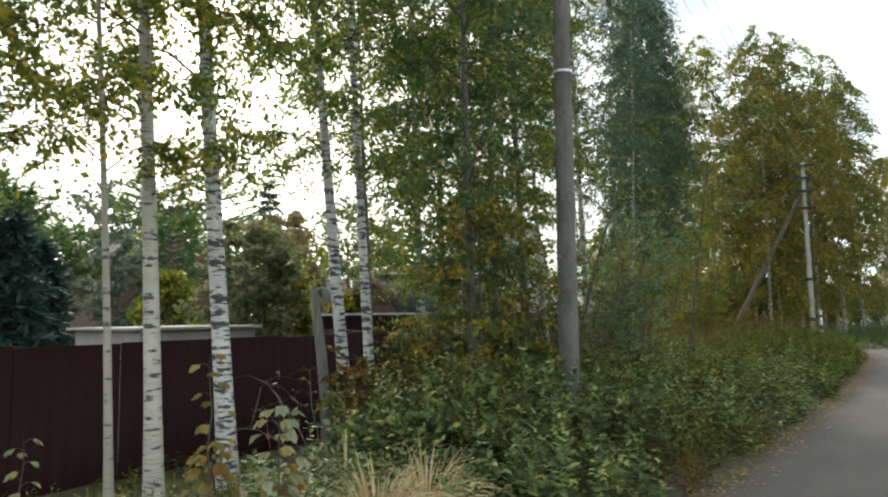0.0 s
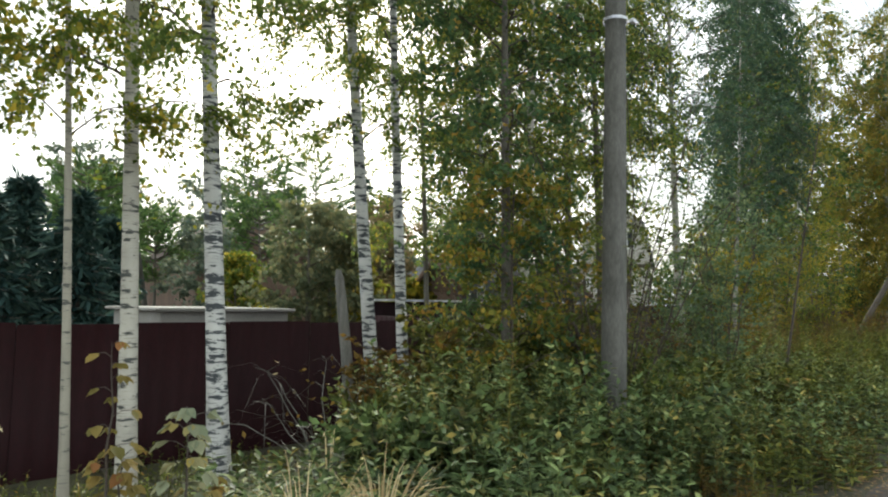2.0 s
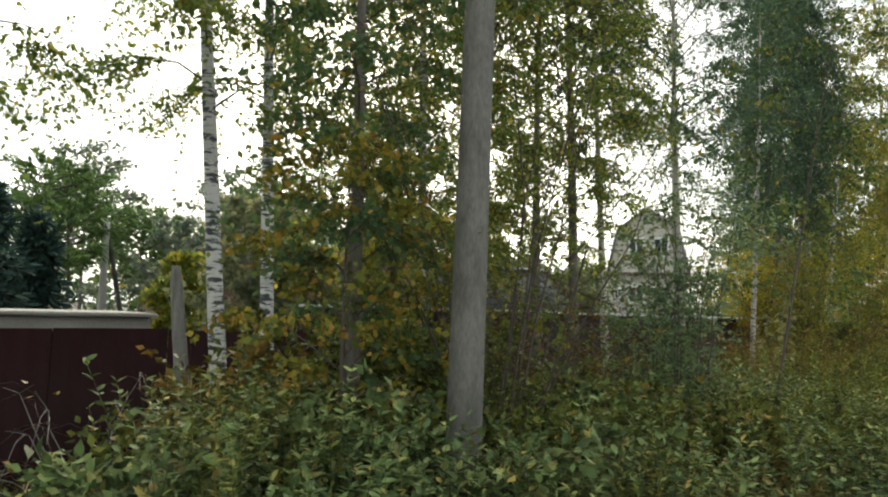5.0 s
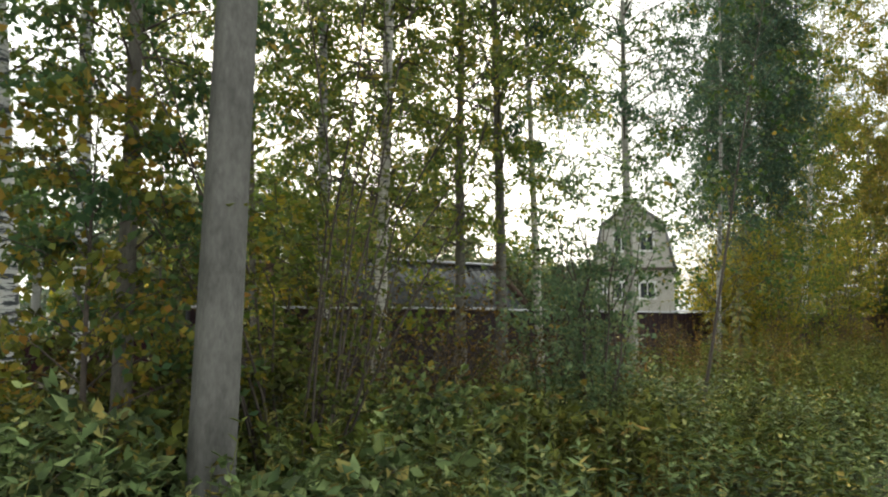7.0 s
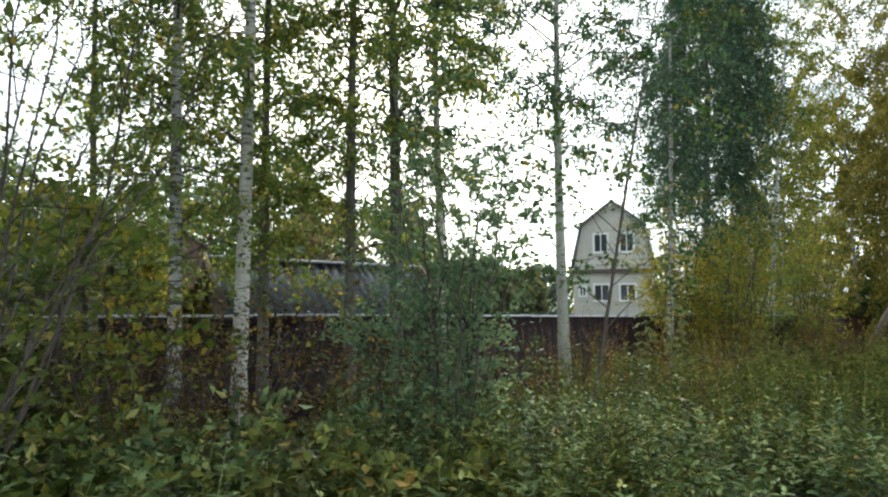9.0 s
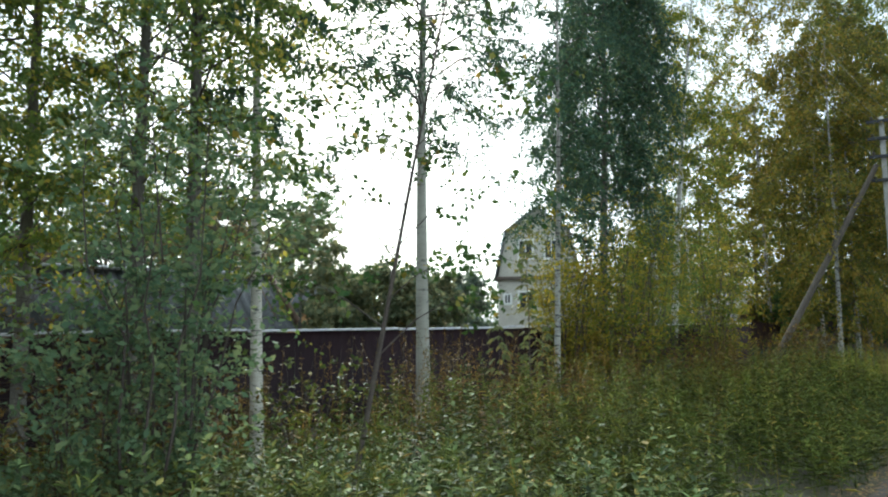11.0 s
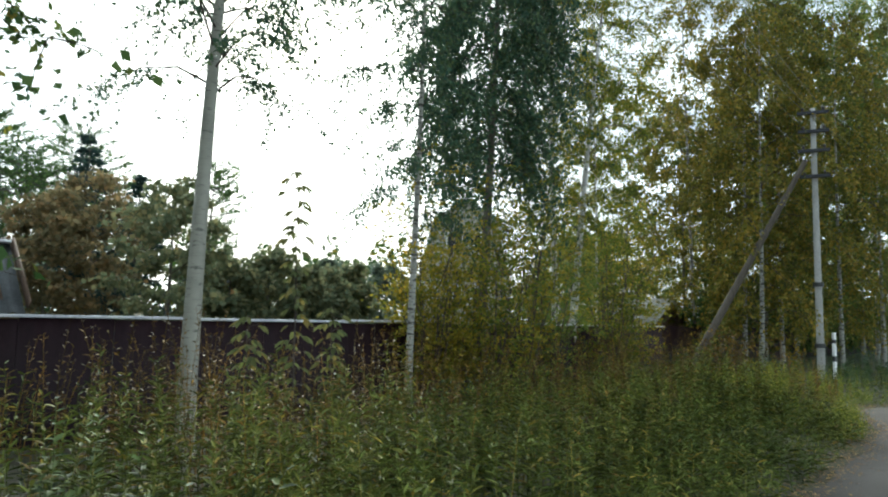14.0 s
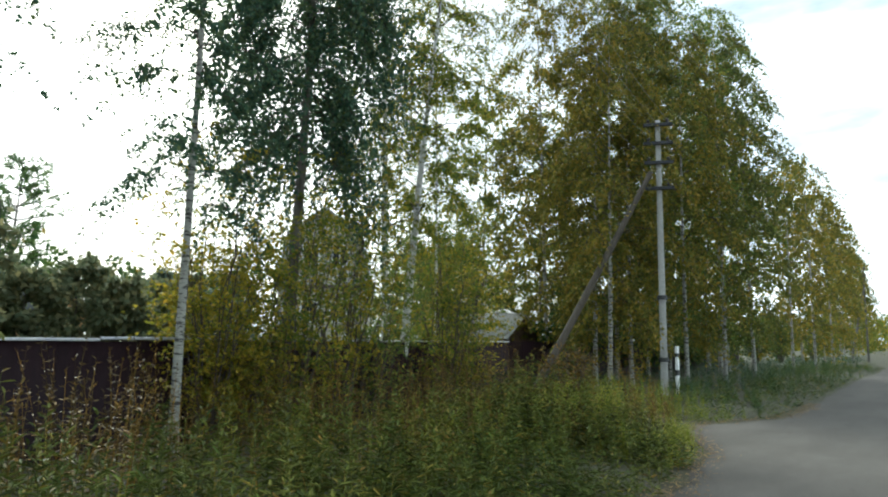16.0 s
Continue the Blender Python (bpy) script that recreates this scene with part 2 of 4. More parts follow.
M_MAROON2 = noisy("dark_maroon_sheet_metal", [(0.3, (0.0105, 0.0042, 0.0064)), (0.7, (0.017, 0.0056, 0.008))], 1.3, 0.65, (1, 1, 0.4), 25, 0.1, 0.002, 0.0, 0.08)
for _m in (M_MAROON, M_MAROON2):
    _m.node_tree.nodes["Principled BSDF"].inputs["Specular IOR Level"].default_value = 0.2
M_CAP = noisy("pale_cap_strip", [(0.3, (0.42, 0.42, 0.5)), (0.7, (0.62, 0.62, 0.62))], 3, 0.6)
M_SIDING = noisy("cream_siding", [(0.3, (0.44, 0.41, 0.36)), (0.7, (0.53, 0.50, 0.44))], 2, 0.7, (1, 1, 1), 30, 0.1, 0.003, 0.0, 0.03)
M_WHITE = noisy("white_paint", [(0.3, (0.70, 0.70, 0.68)), (0.7, (0.80, 0.80, 0.78))], 3, 0.55)
M_SLATE = noisy("grey_fibre_cement", [(0.3, (0.055, 0.058, 0.064)), (0.7, (0.10, 0.104, 0.11))], 1.4, 0.85, (1, 1, 1), 30, 0.3, 0.006, 0.0, 0.1)
M_SLATE2 = noisy("pale_fibre_cement", [(0.3, (0.26, 0.26, 0.24)), (0.7, (0.42, 0.41, 0.38))], 1.6, 0.85, (1, 1, 1), 30, 0.3, 0.006, 0.0, 0.12)
M_ROOFM = noisy("grey_metal_roof", [(0.3, (0.36, 0.36, 0.38)), (0.7, (0.47, 0.47, 0.49))], 1.5, 0.45)
M_BROWNROOF = noisy("brown_roof", [(0.3, (0.075, 0.055, 0.045)), (0.7, (0.12, 0.09, 0.075))], 1.5, 0.8)
M_PLASTER = noisy("grey_plaster", [(0.3, (0.20, 0.19, 0.17)), (0.7, (0.28, 0.265, 0.245))], 1.5, 0.9)
M_OCHRE = noisy("ochre_plank", [(0.3, (0.38, 0.20, 0.08)), (0.7, (0.50, 0.28, 0.12))], 2, 0.8)
M_BROWNW = noisy("brown_plank", [(0.3, (0.08, 0.05, 0.035)), (0.7, (0.15, 0.095, 0.065))], 3, 0.85, (1, 1, 0.3), 40)
M_STEEL = noisy("dark_steel", [(0.3, (0.020, 0.020, 0.023)), (0.7, (0.042, 0.042, 0.046))], 8, 0.55, (1, 1, 1), 50, 0.2, 0.003, 0.5)
M_GALV = noisy("pale_steel", [(0.3, (0.42, 0.42, 0.5)), (0.7, (0.58, 0.58, 0.57))], 8, 0.45, (1, 1, 1), 50, 0.2, 0.003, 0.6)
M_PORC = noisy("insulator_porcelain", [(0.3, (0.05, 0.045, 0.04)), (0.7, (0.09, 0.08, 0.07))], 8, 0.3)
M_WIRE = noisy("aluminium_wire", [(0.3, (0.10, 0.10, 0.10)), (0.7, (0.16, 0.16, 0.16))], 8, 0.5)
M_BLACK = noisy("black_paint", [(0.3, (0.02, 0.02, 0.02)), (0.7, (0.04, 0.04, 0.04))], 8, 0.6)
M_GLASS, _n, _l, _b = mat_base("window_glass", 0.06)
_b.inputs["Base Color"].default_value = (0.03, 0.035, 0.04, 1)
_b.inputs["Specular IOR Level"].default_value = 0.6

# ------------------------------------------------------------- mesh tools


def mesh_of(name, verts, quads, material, smooth=False):
    """A mesh from arrays of corners and of four-sided faces."""
    verts, quads = np.asarray(verts, np.float32).reshape(-1, 3), np.asarray(quads, np.int32).reshape(-1, 4)
    me = bpy.data.meshes.new(name)
    me.vertices.add(len(verts))
    me.vertices.foreach_set("co", verts.ravel())
    me.loops.add(quads.size)
    me.loops.foreach_set("vertex_index", quads.ravel())
    me.polygons.add(len(quads))
    me.polygons.foreach_set("loop_start", np.arange(0, quads.size, 4, dtype=np.int32))
    me.polygons.foreach_set("loop_total", np.full(len(quads), 4, np.int32))
    if smooth:
        me.polygons.foreach_set("use_smooth", np.ones(len(quads), bool))
    me.update(calc_edges=True)
    me.validate()
    me.materials.append(material)
    return me


class Stuff:
    """Collects tubes, leaves and boxes for one mesh."""

    def __init__(self):
        self.v, self.q, self.n = [], [], 0

    def add(self, v, q):
        self.v.append(np.asarray(v, float).reshape(-1, 3))
        self.q.append(np.asarray(q, int).reshape(-1, 4) + self.n)
        self.n += len(self.v[-1])

    def tube(self, pts, radii, sides=5):
        pts, radii = np.asarray(pts, float), np.asarray(radii, float)
        k = len(pts)
        d = np.gradient(pts, axis=0)
        d /= np.linalg.norm(d, axis=1, keepdims=True) + 1e-9
        ref = np.where(np.abs(d[:, 2:3]) > 0.8, np.array([[1.0, 0, 0]]), np.array([[0, 0, 1.0]]))
        if np.abs(d[:, 2]).mean() > 0.6:
            ref = np.tile([[1.0, 0, 0]], (k, 1))
        else:
            ref = np.tile([[0, 0, 1.0]], (k, 1))
        u = np.cross(d, ref)
        u /= np.linalg.norm(u, axis=1, keepdims=True) + 1e-9
        w = np.cross(d, u)
        a = np.arange(sides) * 2 * math.pi / sides
        ring = u[:, None, :] * np.cos(a)[None, :, None] + w[:, None, :] * np.sin(a)[None, :, None]
        v = pts[:, None, :] + ring * radii[:, None, None]
        i, j = np.meshgrid(np.arange(k - 1), np.arange(sides), indexing="ij")
        jn = (j + 1) % sides
        q = np.stack([i * sides + j, i * sides + jn, (i + 1) * sides + jn, (i + 1) * sides + j], -1)
        self.add(v, q)

    def ribbon(self, pts, width):
        """A narrow tapering strip, folded so that it shows from all sides."""
        pts = np.asarray(pts, float)
        k = len(pts)
        d = pts[-1] - pts[0]
        u = np.cross(d, [0.3, 0.5, 0.8])
        u /= np.linalg.norm(u) + 1e-9
        w = np.linspace(width, width * 0.3, k)[:, None]
        v = np.concatenate([pts - u * w, pts + u * w])
        self.add(v, [(i, i + 1, k + i + 1, k + i) for i in range(k - 1)])

    def leaves(self, at, along, size, wide=0.5, fold=0.18, fine=False, flat=0.0):
        """Folded leaf blades that start at the points 'at' and point along the given ways."""
        at, along = np.asarray(at, float).reshape(-1, 3), np.asarray(along, float).reshape(-1, 3)
        n = len(at)
        if not n:
            return
        size = np.broadcast_to(np.asarray(size, float), (n,))[:, None]
        along = along / (np.linalg.norm(along, axis=1, keepdims=True) + 1e-9)
        r = rng.normal(size=(n, 3))
        r[:, 2] *= 1 - flat
        if flat:
            side = np.cross(along, np.array([0, 0, 1.0])) + 0.35 * r
        else:
            side = np.cross(along, r)
        side /= np.linalg.norm(side, axis=1, keepdims=True) + 1e-9
        up = np.cross(side, along)
        if fine:
            c = [at, at + along * size * 0.3 + side * size * wide * 0.5 + up * size * fold * 0.6,
                 at + along * size * 0.68 + side * size * wide * 0.36 + up * size * fold * 0.3,
                 at + along * size - up * size * fold,
                 at + along * size * 0.68 - side * size * wide * 0.36 + up * size * fold * 0.3,
                 at + along * size * 0.3 - side * size * wide * 0.5 + up * size * fold * 0.6]
            v = np.stack(c, 1)
            b = np.arange(n)[:, None] * 6
            q = np.concatenate([b + [0, 1, 2, 3], b + [0, 3, 4, 5]], 1)
        else:
            c = [at, at + along * size * 0.45 + side * size * wide * 0.5 + up * size * fold, at + along * size,
                 at + along * size * 0.45 - side * size * wide * 0.5 + up * size * fold]
            v = np.stack(c, 1)
            q = np.arange(n)[:, None] * 4 + [0, 1, 2, 3]
        self.add(v, q)

    def box(self, lo, hi):
        (a, b, c), (d, e, f) = lo, hi
        v = [(a, b, c), (d, b, c), (d, e, c), (a, e, c), (a, b, f), (d, b, f), (d, e, f), (a, e, f)]
        self.add(v, [(0, 3, 2, 1), (4, 5, 6, 7), (0, 1, 5, 4), (1, 2, 6, 5), (2, 3, 7, 6), (3, 0, 4, 7)])

    def mesh(self, name, material, smooth=False):
        return mesh_of(name, np.concatenate(self.v), np.concatenate(self.q), material, smooth)


def thing(name, at, label, category, group="", kind=""):
    ob = new(name)
    ob.empty_display_size = 0.2
    ob.matrix_world = Matrix.Translation(at)
    return tagged(ob, label, category, group, kind)


def part(name, data, parent, label="", at=None):
    """A mesh as a part of a thing; its corners are given from the thing's base."""
    ob = new(name, data)
    ob.parent = parent
    if at is not None:
        ob.matrix_basis = at
    if label:
        tagged(ob, label)
    return ob


def bevel_box(name, lo, hi, material, w=0.01):
    """A box with softened edges."""
    bm = bmesh.new()
    bmesh.ops.create_cube(bm, size=1.0)
    s, c = [hi[i] - lo[i] for i in range(3)], [(hi[i] + lo[i]) / 2 for i in range(3)]
    for v in bm.verts:
        v.co = [v.co[i] * s[i] + c[i] for i in range(3)]
    bmesh.ops.bevel(bm, geom=bm.edges[:], offset=min(w, min(s) * 0.3), segments=1, affect="EDGES")
    me = bpy.data.meshes.new(name)
    bm.to_mesh(me)
    bm.free()
    me.materials.append(material)
    return me


def wobble(x, y, s):
    return noise.noise(Vector((x * s, y * s, 3.7)))


# ------------------------------------------------------------- ground and road
EDGE = [(-400, -4), (-60, -1.2), (-20, 0.25), (-11.4, 0.81), (-7.9, 1.0), (-2.0, 1.4), (1.2, 1.77), (5.8, 2.31), (9.3, 2.72), (10.6, 3.3), (11.8, 3.75),
        (12.9, 3.9), (14.2, 3.3), (15.6, 2.7), (19.9, 2.62), (27.4, 2.72), (38, 2.7), (49, 2.45), (120, 2.3), (420, 4.0)]


def road_edge(x):
    for (x0, y0), (x1, y1) in zip(EDGE, EDGE[1:]):
        if x0 <= x <= x1:
            return y0 + (y1 - y0) * (x - x0) / (x1 - x0)
    return 0.0


def ground_z(x, y):
    """Flat at the road, a shallow dip by the first fence, gentle unevenness elsewhere."""
    d = y - road_edge(max(-399, min(419, x)))
    if d < -0.05:
        return -0.03
    k = min(1.0, max(0.0, d) / 1.2)
    dip = -0.28 * min(1, max(0, (y - 3.6) / 2.2)) * min(1, max(0, (-9.0 - x) / 2.0))
    far = min(1.0, max(0.0, 1 - (abs(x) + abs(y) - 60) / 60))
    return -0.03 + 0.05 * k + k * far * (0.06 * wobble(x, y, 0.6) + 0.03 * wobble(x, y, 2.1)) + dip


def axis(fine0, fine1, step, outer):
    a = list(np.arange(fine0, fine1 + step / 2, step))
    lo, hi, g = fine0, fine1, step
    while hi < outer:
        g *= 1.5
        lo, hi = lo - g, hi + g
        a = [lo] + a + [hi]
    return a


gx, gy = axis(-22, 30, 0.4, 2200), axis(-5, 13, 0.3, 2200)
gv = [(x, y, ground_z(x, y)) for y in gy for x in gx]
nx = len(gx)
gq = [(j * nx + i, j * nx + i + 1, (j + 1) * nx + i + 1, (j + 1) * nx + i) for j in range(len(gy) - 1) for i in range(nx - 1)]
tagged(new("ground", mesh_of("ground", gv, gq, M_SOIL, True)), "dark soil under leaf litter and weeds", "ground", kind="structure")

rv, rq, rows = [], [], []
rxs = sorted(set([e[0] for e in EDGE] + list(np.arange(-20, 30, 0.25)) + list(np.arange(30, 120, 2.0))))
across = [0, 0.06, 0.2, 0.5, 0.8, 1.0]
for x in rxs:
    e = road_edge(x) + 0.09 * wobble(x, 0, 1.6) + 0.04 * wobble(x, 5, 5)
    for f in across:
        y = e + (-4.6 - e) * f
        rv.append((x, y, (-0.025 if f in (0, 1.0) else 0.012) + 0.012 * wobble(x, y, 0.9)))
for i in range(len(rxs) - 1):
    for j in range(len(across) - 1):
        a = i * len(across) + j
        rq.append((a, a + 1, a + len(across) + 1, a + len(across)))
tagged(new("road", mesh_of("road", rv, rq, M_ROAD, True)), "worn grey-brown asphalt village road with ragged edge", "road", kind="structure")

# ------------------------------------------------------------- fences


def sheet_mesh(name, width, z0, z1, material, ribs=6):
    """A profiled sheet: flat crests and valleys, with thickness."""
    xs, ys, p = [], [], width / ribs
    for i in range(ribs):
        for f, d in ((0.0, 0), (0.40, 0), (0.52, 0.006), (0.88, 0.006)):
            xs.append(-width / 2 + (i + f) * p)
            ys.append(-d)
    xs.append(width / 2)
    ys.append(0)
    s, k = Stuff(), len(xs)
    v = [(x, y, z) for z in (z0, z1) for x, y in zip(xs, ys)] + [(x, y + 0.004, z) for z in (z0, z1) for x, y in zip(xs, ys)]
    q = []
    for i in range(k - 1):
        q += [(i, i + 1, k + i + 1, k + i), (2 * k + i + 1, 2 * k + i, 3 * k + i, 3 * k + i + 1), (k + i, k + i + 1, 3 * k + i + 1, 3 * k + i)]
    s.add(v, q)
    return s.mesh(name, material)


def fence(name, p0, p1, z0, z1, material, label, cap=None):
    """A run of profiled sheets on steel posts and two rails."""
    a, b = Vector((*p0, 0)), Vector((*p1, 0))
    length, ang = (b - a).length, math.atan2(b.y - a.y, b.x - a.x)
    root = thing(name, (0, 0, 0), label, "fence", kind="structure")
    root.matrix_world = Matrix.Translation(a) @ Matrix.Rotation(ang, 4, "Z")
    w = 1.15
    n = max(1, round(length / w))
    w = length / n
    data = sheet_mesh("panel", w - 0.006, z0, z1, material)
    post = bevel_box("post", (-0.03, -0.03, z0 - 0.25), (0.03, 0.03, z1 - 0.03), M_STEEL, 0.006)
    for i in range(n):
        part("panel", data, root, at=pose((i + 0.5) * w, 0, 0.012 * math.sin(i * 2.3)))
        if i % 2 == 0:
            part("post", post, root, at=pose(i * w, 0.075, 0))
    for z in (z0 + 0.3, z1 - 0.25):
        part("rail", bevel_box("rail", (0, 0.008, z), (length, 0.042, z + 0.04), M_STEEL, 0.005), root)
    if cap:
        m = max(1, round(length / 2.9))
        for i in range(m):
            cm = bevel_box("cap_strip", (-length / m / 2 + 0.02, -0.05, 0), (length / m / 2 - 0.02, 0.03, 0.04), cap, 0.008)
            part("cap_strip", cm, root, "pale grey cap strip", pose((i + 0.5) * length / m, 0, z1 + 0.012 + 0.015 * math.sin(i * 1.7), 0, 0.5 * math.sin(i * 3.1)))
    return root


fence("fence_1", (-26, 6.72), (-9.3, 6.72), -0.40, 1.32, M_MAROON, "maroon profiled sheet-metal fence along the verge")
fence("fence_2", (-9.3, 6.76), (-8.9, 9.1), -0.32, 1.34, M_MAROON, "maroon sheet-metal return of the fence")
fence("fence_3", (-8.9, 9.12), (15.2, 9.7), -0.15, 1.60, M_MAROON2, "dark maroon sheet-metal fence with pale cap strip", M_CAP)
fence("fence_4", (15.2, 11.6), (62, 13.5), -0.15, 1.62, M_MAROON2, "dark maroon sheet-metal fence behind the birches")

# ------------------------------------------------------------- buildings


def window_part(parent, cx, z0, z1, w, y):
    """Frame, sill and two panes, set into the wall's face at y."""
    win = part("window", bevel_box("window", (cx - w / 2 + 0.05, y - 0.01, z0 + 0.05), (cx + w / 2 - 0.05, y + 0.03, z1 - 0.05), M_GLASS, 0.004), parent)
    t = 0.11
    for lo, hi in (((cx - w / 2 - t, z0 - t), (cx - w / 2 + 0.02, z1 + t)), ((cx + w / 2 - 0.02, z0 - t), (cx + w / 2 + t, z1 + t)),
                   ((cx - w / 2 + 0.02, z1 - 0.02), (cx + w / 2 - 0.02, z1 + t)), ((cx - w / 2 + 0.02, z0 - t), (cx + w / 2 - 0.02, z0 + 0.02)),
                   ((cx - 0.035, z0 + 0.02), (cx + 0.035, z1 - 0.02))):
        part("frame", bevel_box("frame", (lo[0], y - 0.06, lo[1]), (hi[0], y + 0.02, hi[1]), M_WHITE, 0.008), win, "white window frame")
    return win


def slab(name, quad, thick, material):
    """A thick plate over four corners."""
    a = [Vector(p) for p in quad]
    nrm = (a[1] - a[0]).cross(a[3] - a[0]).normalized() * thick
    v = [tuple(p) for p in a] + [tuple(p + nrm) for p in a]
    return mesh_of(name, v, [(3, 2, 1, 0), (4, 5, 6, 7), (0, 1, 5, 4), (1, 2, 6, 5), (2, 3, 7, 6), (3, 0, 4, 7)], material)


def gambrel_house():
    """Local x runs along the gable, local y into the house; the gable looks towards the road's bend."""
    h = thing("house", (27.9, 30.0, 0), "cream two-storey wooden house with grey gambrel roof behind the fence", "house")
    h.matrix_world = Matrix.Translation((27.9, 30.0, 0)) @ Matrix.Rotation(radians(-51.2), 4, "Z")
    a, kx, ez, kz, pz, dep = 2.75, 2.12, 4.7, 7.85, 9.55, 8.0
    prof = [(-a, -0.1), (-a, ez), (-kx, kz), (0, pz), (kx, kz), (a, ez), (a, -0.1)]
    for y in (0.16, dep):
        bm = bmesh.new()
        f = bm.faces.new([bm.verts.new((x, y, z)) for x, z in prof])
        ext = bmesh.ops.extrude_face_region(bm, geom=[f])
        bmesh.ops.translate(bm, vec=(0, 0.14, 0), verts=[g for g in ext["geom"] if isinstance(g, bmesh.types.BMVert)])
        bmesh.ops.recalc_face_normals(bm, faces=bm.faces[:])
        me = bpy.data.meshes.new("gable_wall")
        bm.to_mesh(me)
        bm.free()
        me.materials.append(M_SIDING)
        part("gable_wall", me, h, "cream boarded gable wall")
    for x in (-a, a - 0.12):
        part("wall", bevel_box("wall", (x, 0.31, -0.1), (x + 0.12, dep - 0.01, ez), M_SIDING), h)
    z = 0.1
    while z < pz - 0.25:
        if z < ez - 0.2:
            half = a
        elif z < kz - 0.2:
            half = a - (z + 0.2 - ez) / (kz - ez) * (a - kx)
        else:
            half = kx * max(0, (pz - z - 0.25) / (pz - kz))
        if half > 0.15:
            part("board", bevel_box("board", (-half, 0.125, z), (half, 0.157, z + 0.185), M_SIDING, 0.008), h)
        z += 0.19
    e = 0.35
    for s in (-1, 1):
        lo, kn, top = (s * (a + 0.25), ez - 0.15), (s * (kx + 0.13), kz + 0.12), (0.0, pz + 0.15)
        for (xa, za), (xb, zb) in ((lo, kn), (kn, top)):
            q = [(xa, -e, za), (xb, -e, zb), (xb, dep + e, zb), (xa, dep + e, za)]
            part("roof_slope", slab("roof_slope", q if s > 0 else q[::-1], 0.07, M_ROOFM), h, "grey metal roof slope")
    part("fascia", bevel_box("fascia", (-a - 0.2, -0.16, 4.62), (a + 0.2, 0.12, 4.82), M_BROWNROOF, 0.01), h)
    for wx in (-0.8, 0.95):
        window_part(h, wx, 6.05, 7.3, 0.9, 0.11)
        window_part(h, wx, 2.65, 3.75, 1.0, 0.11)
    window_part(h, -2.1, 3.0, 3.6, 0.4, 0.11)


gambrel_house()


def corrugated(name, quad, waves, material):
    """A wavy sheet roof between an eave edge and a ridge edge, with thickness."""
    a, b, c, d = [Vector(p) for p in quad]
    nrm = (b - a).cross(d - a).normalized()
    k, v, q = waves * 4, [], []
    for layer in (0, -0.02):
        for i in range(k + 1):
            off = nrm * (0.028 * math.sin(i * math.pi / 2) + layer)
            v += [tuple(a.lerp(b, i / k) + off), tuple(d.lerp(c, i / k) + off)]
    m = 2 * (k + 1)
    for i in range(k):
        q += [(2 * i, 2 * i + 2, 2 * i + 3, 2 * i + 1), (m + 2 * i, m + 2 * i + 1, m + 2 * i + 3, m + 2 * i + 2), (2 * i, m + 2 * i, m + 2 * i + 2, 2 * i + 2),
              (2 * i + 1, 2 * i + 3, m + 2 * i + 3, m + 2 * i + 1)]
    return mesh_of(name, v, q, material, False)


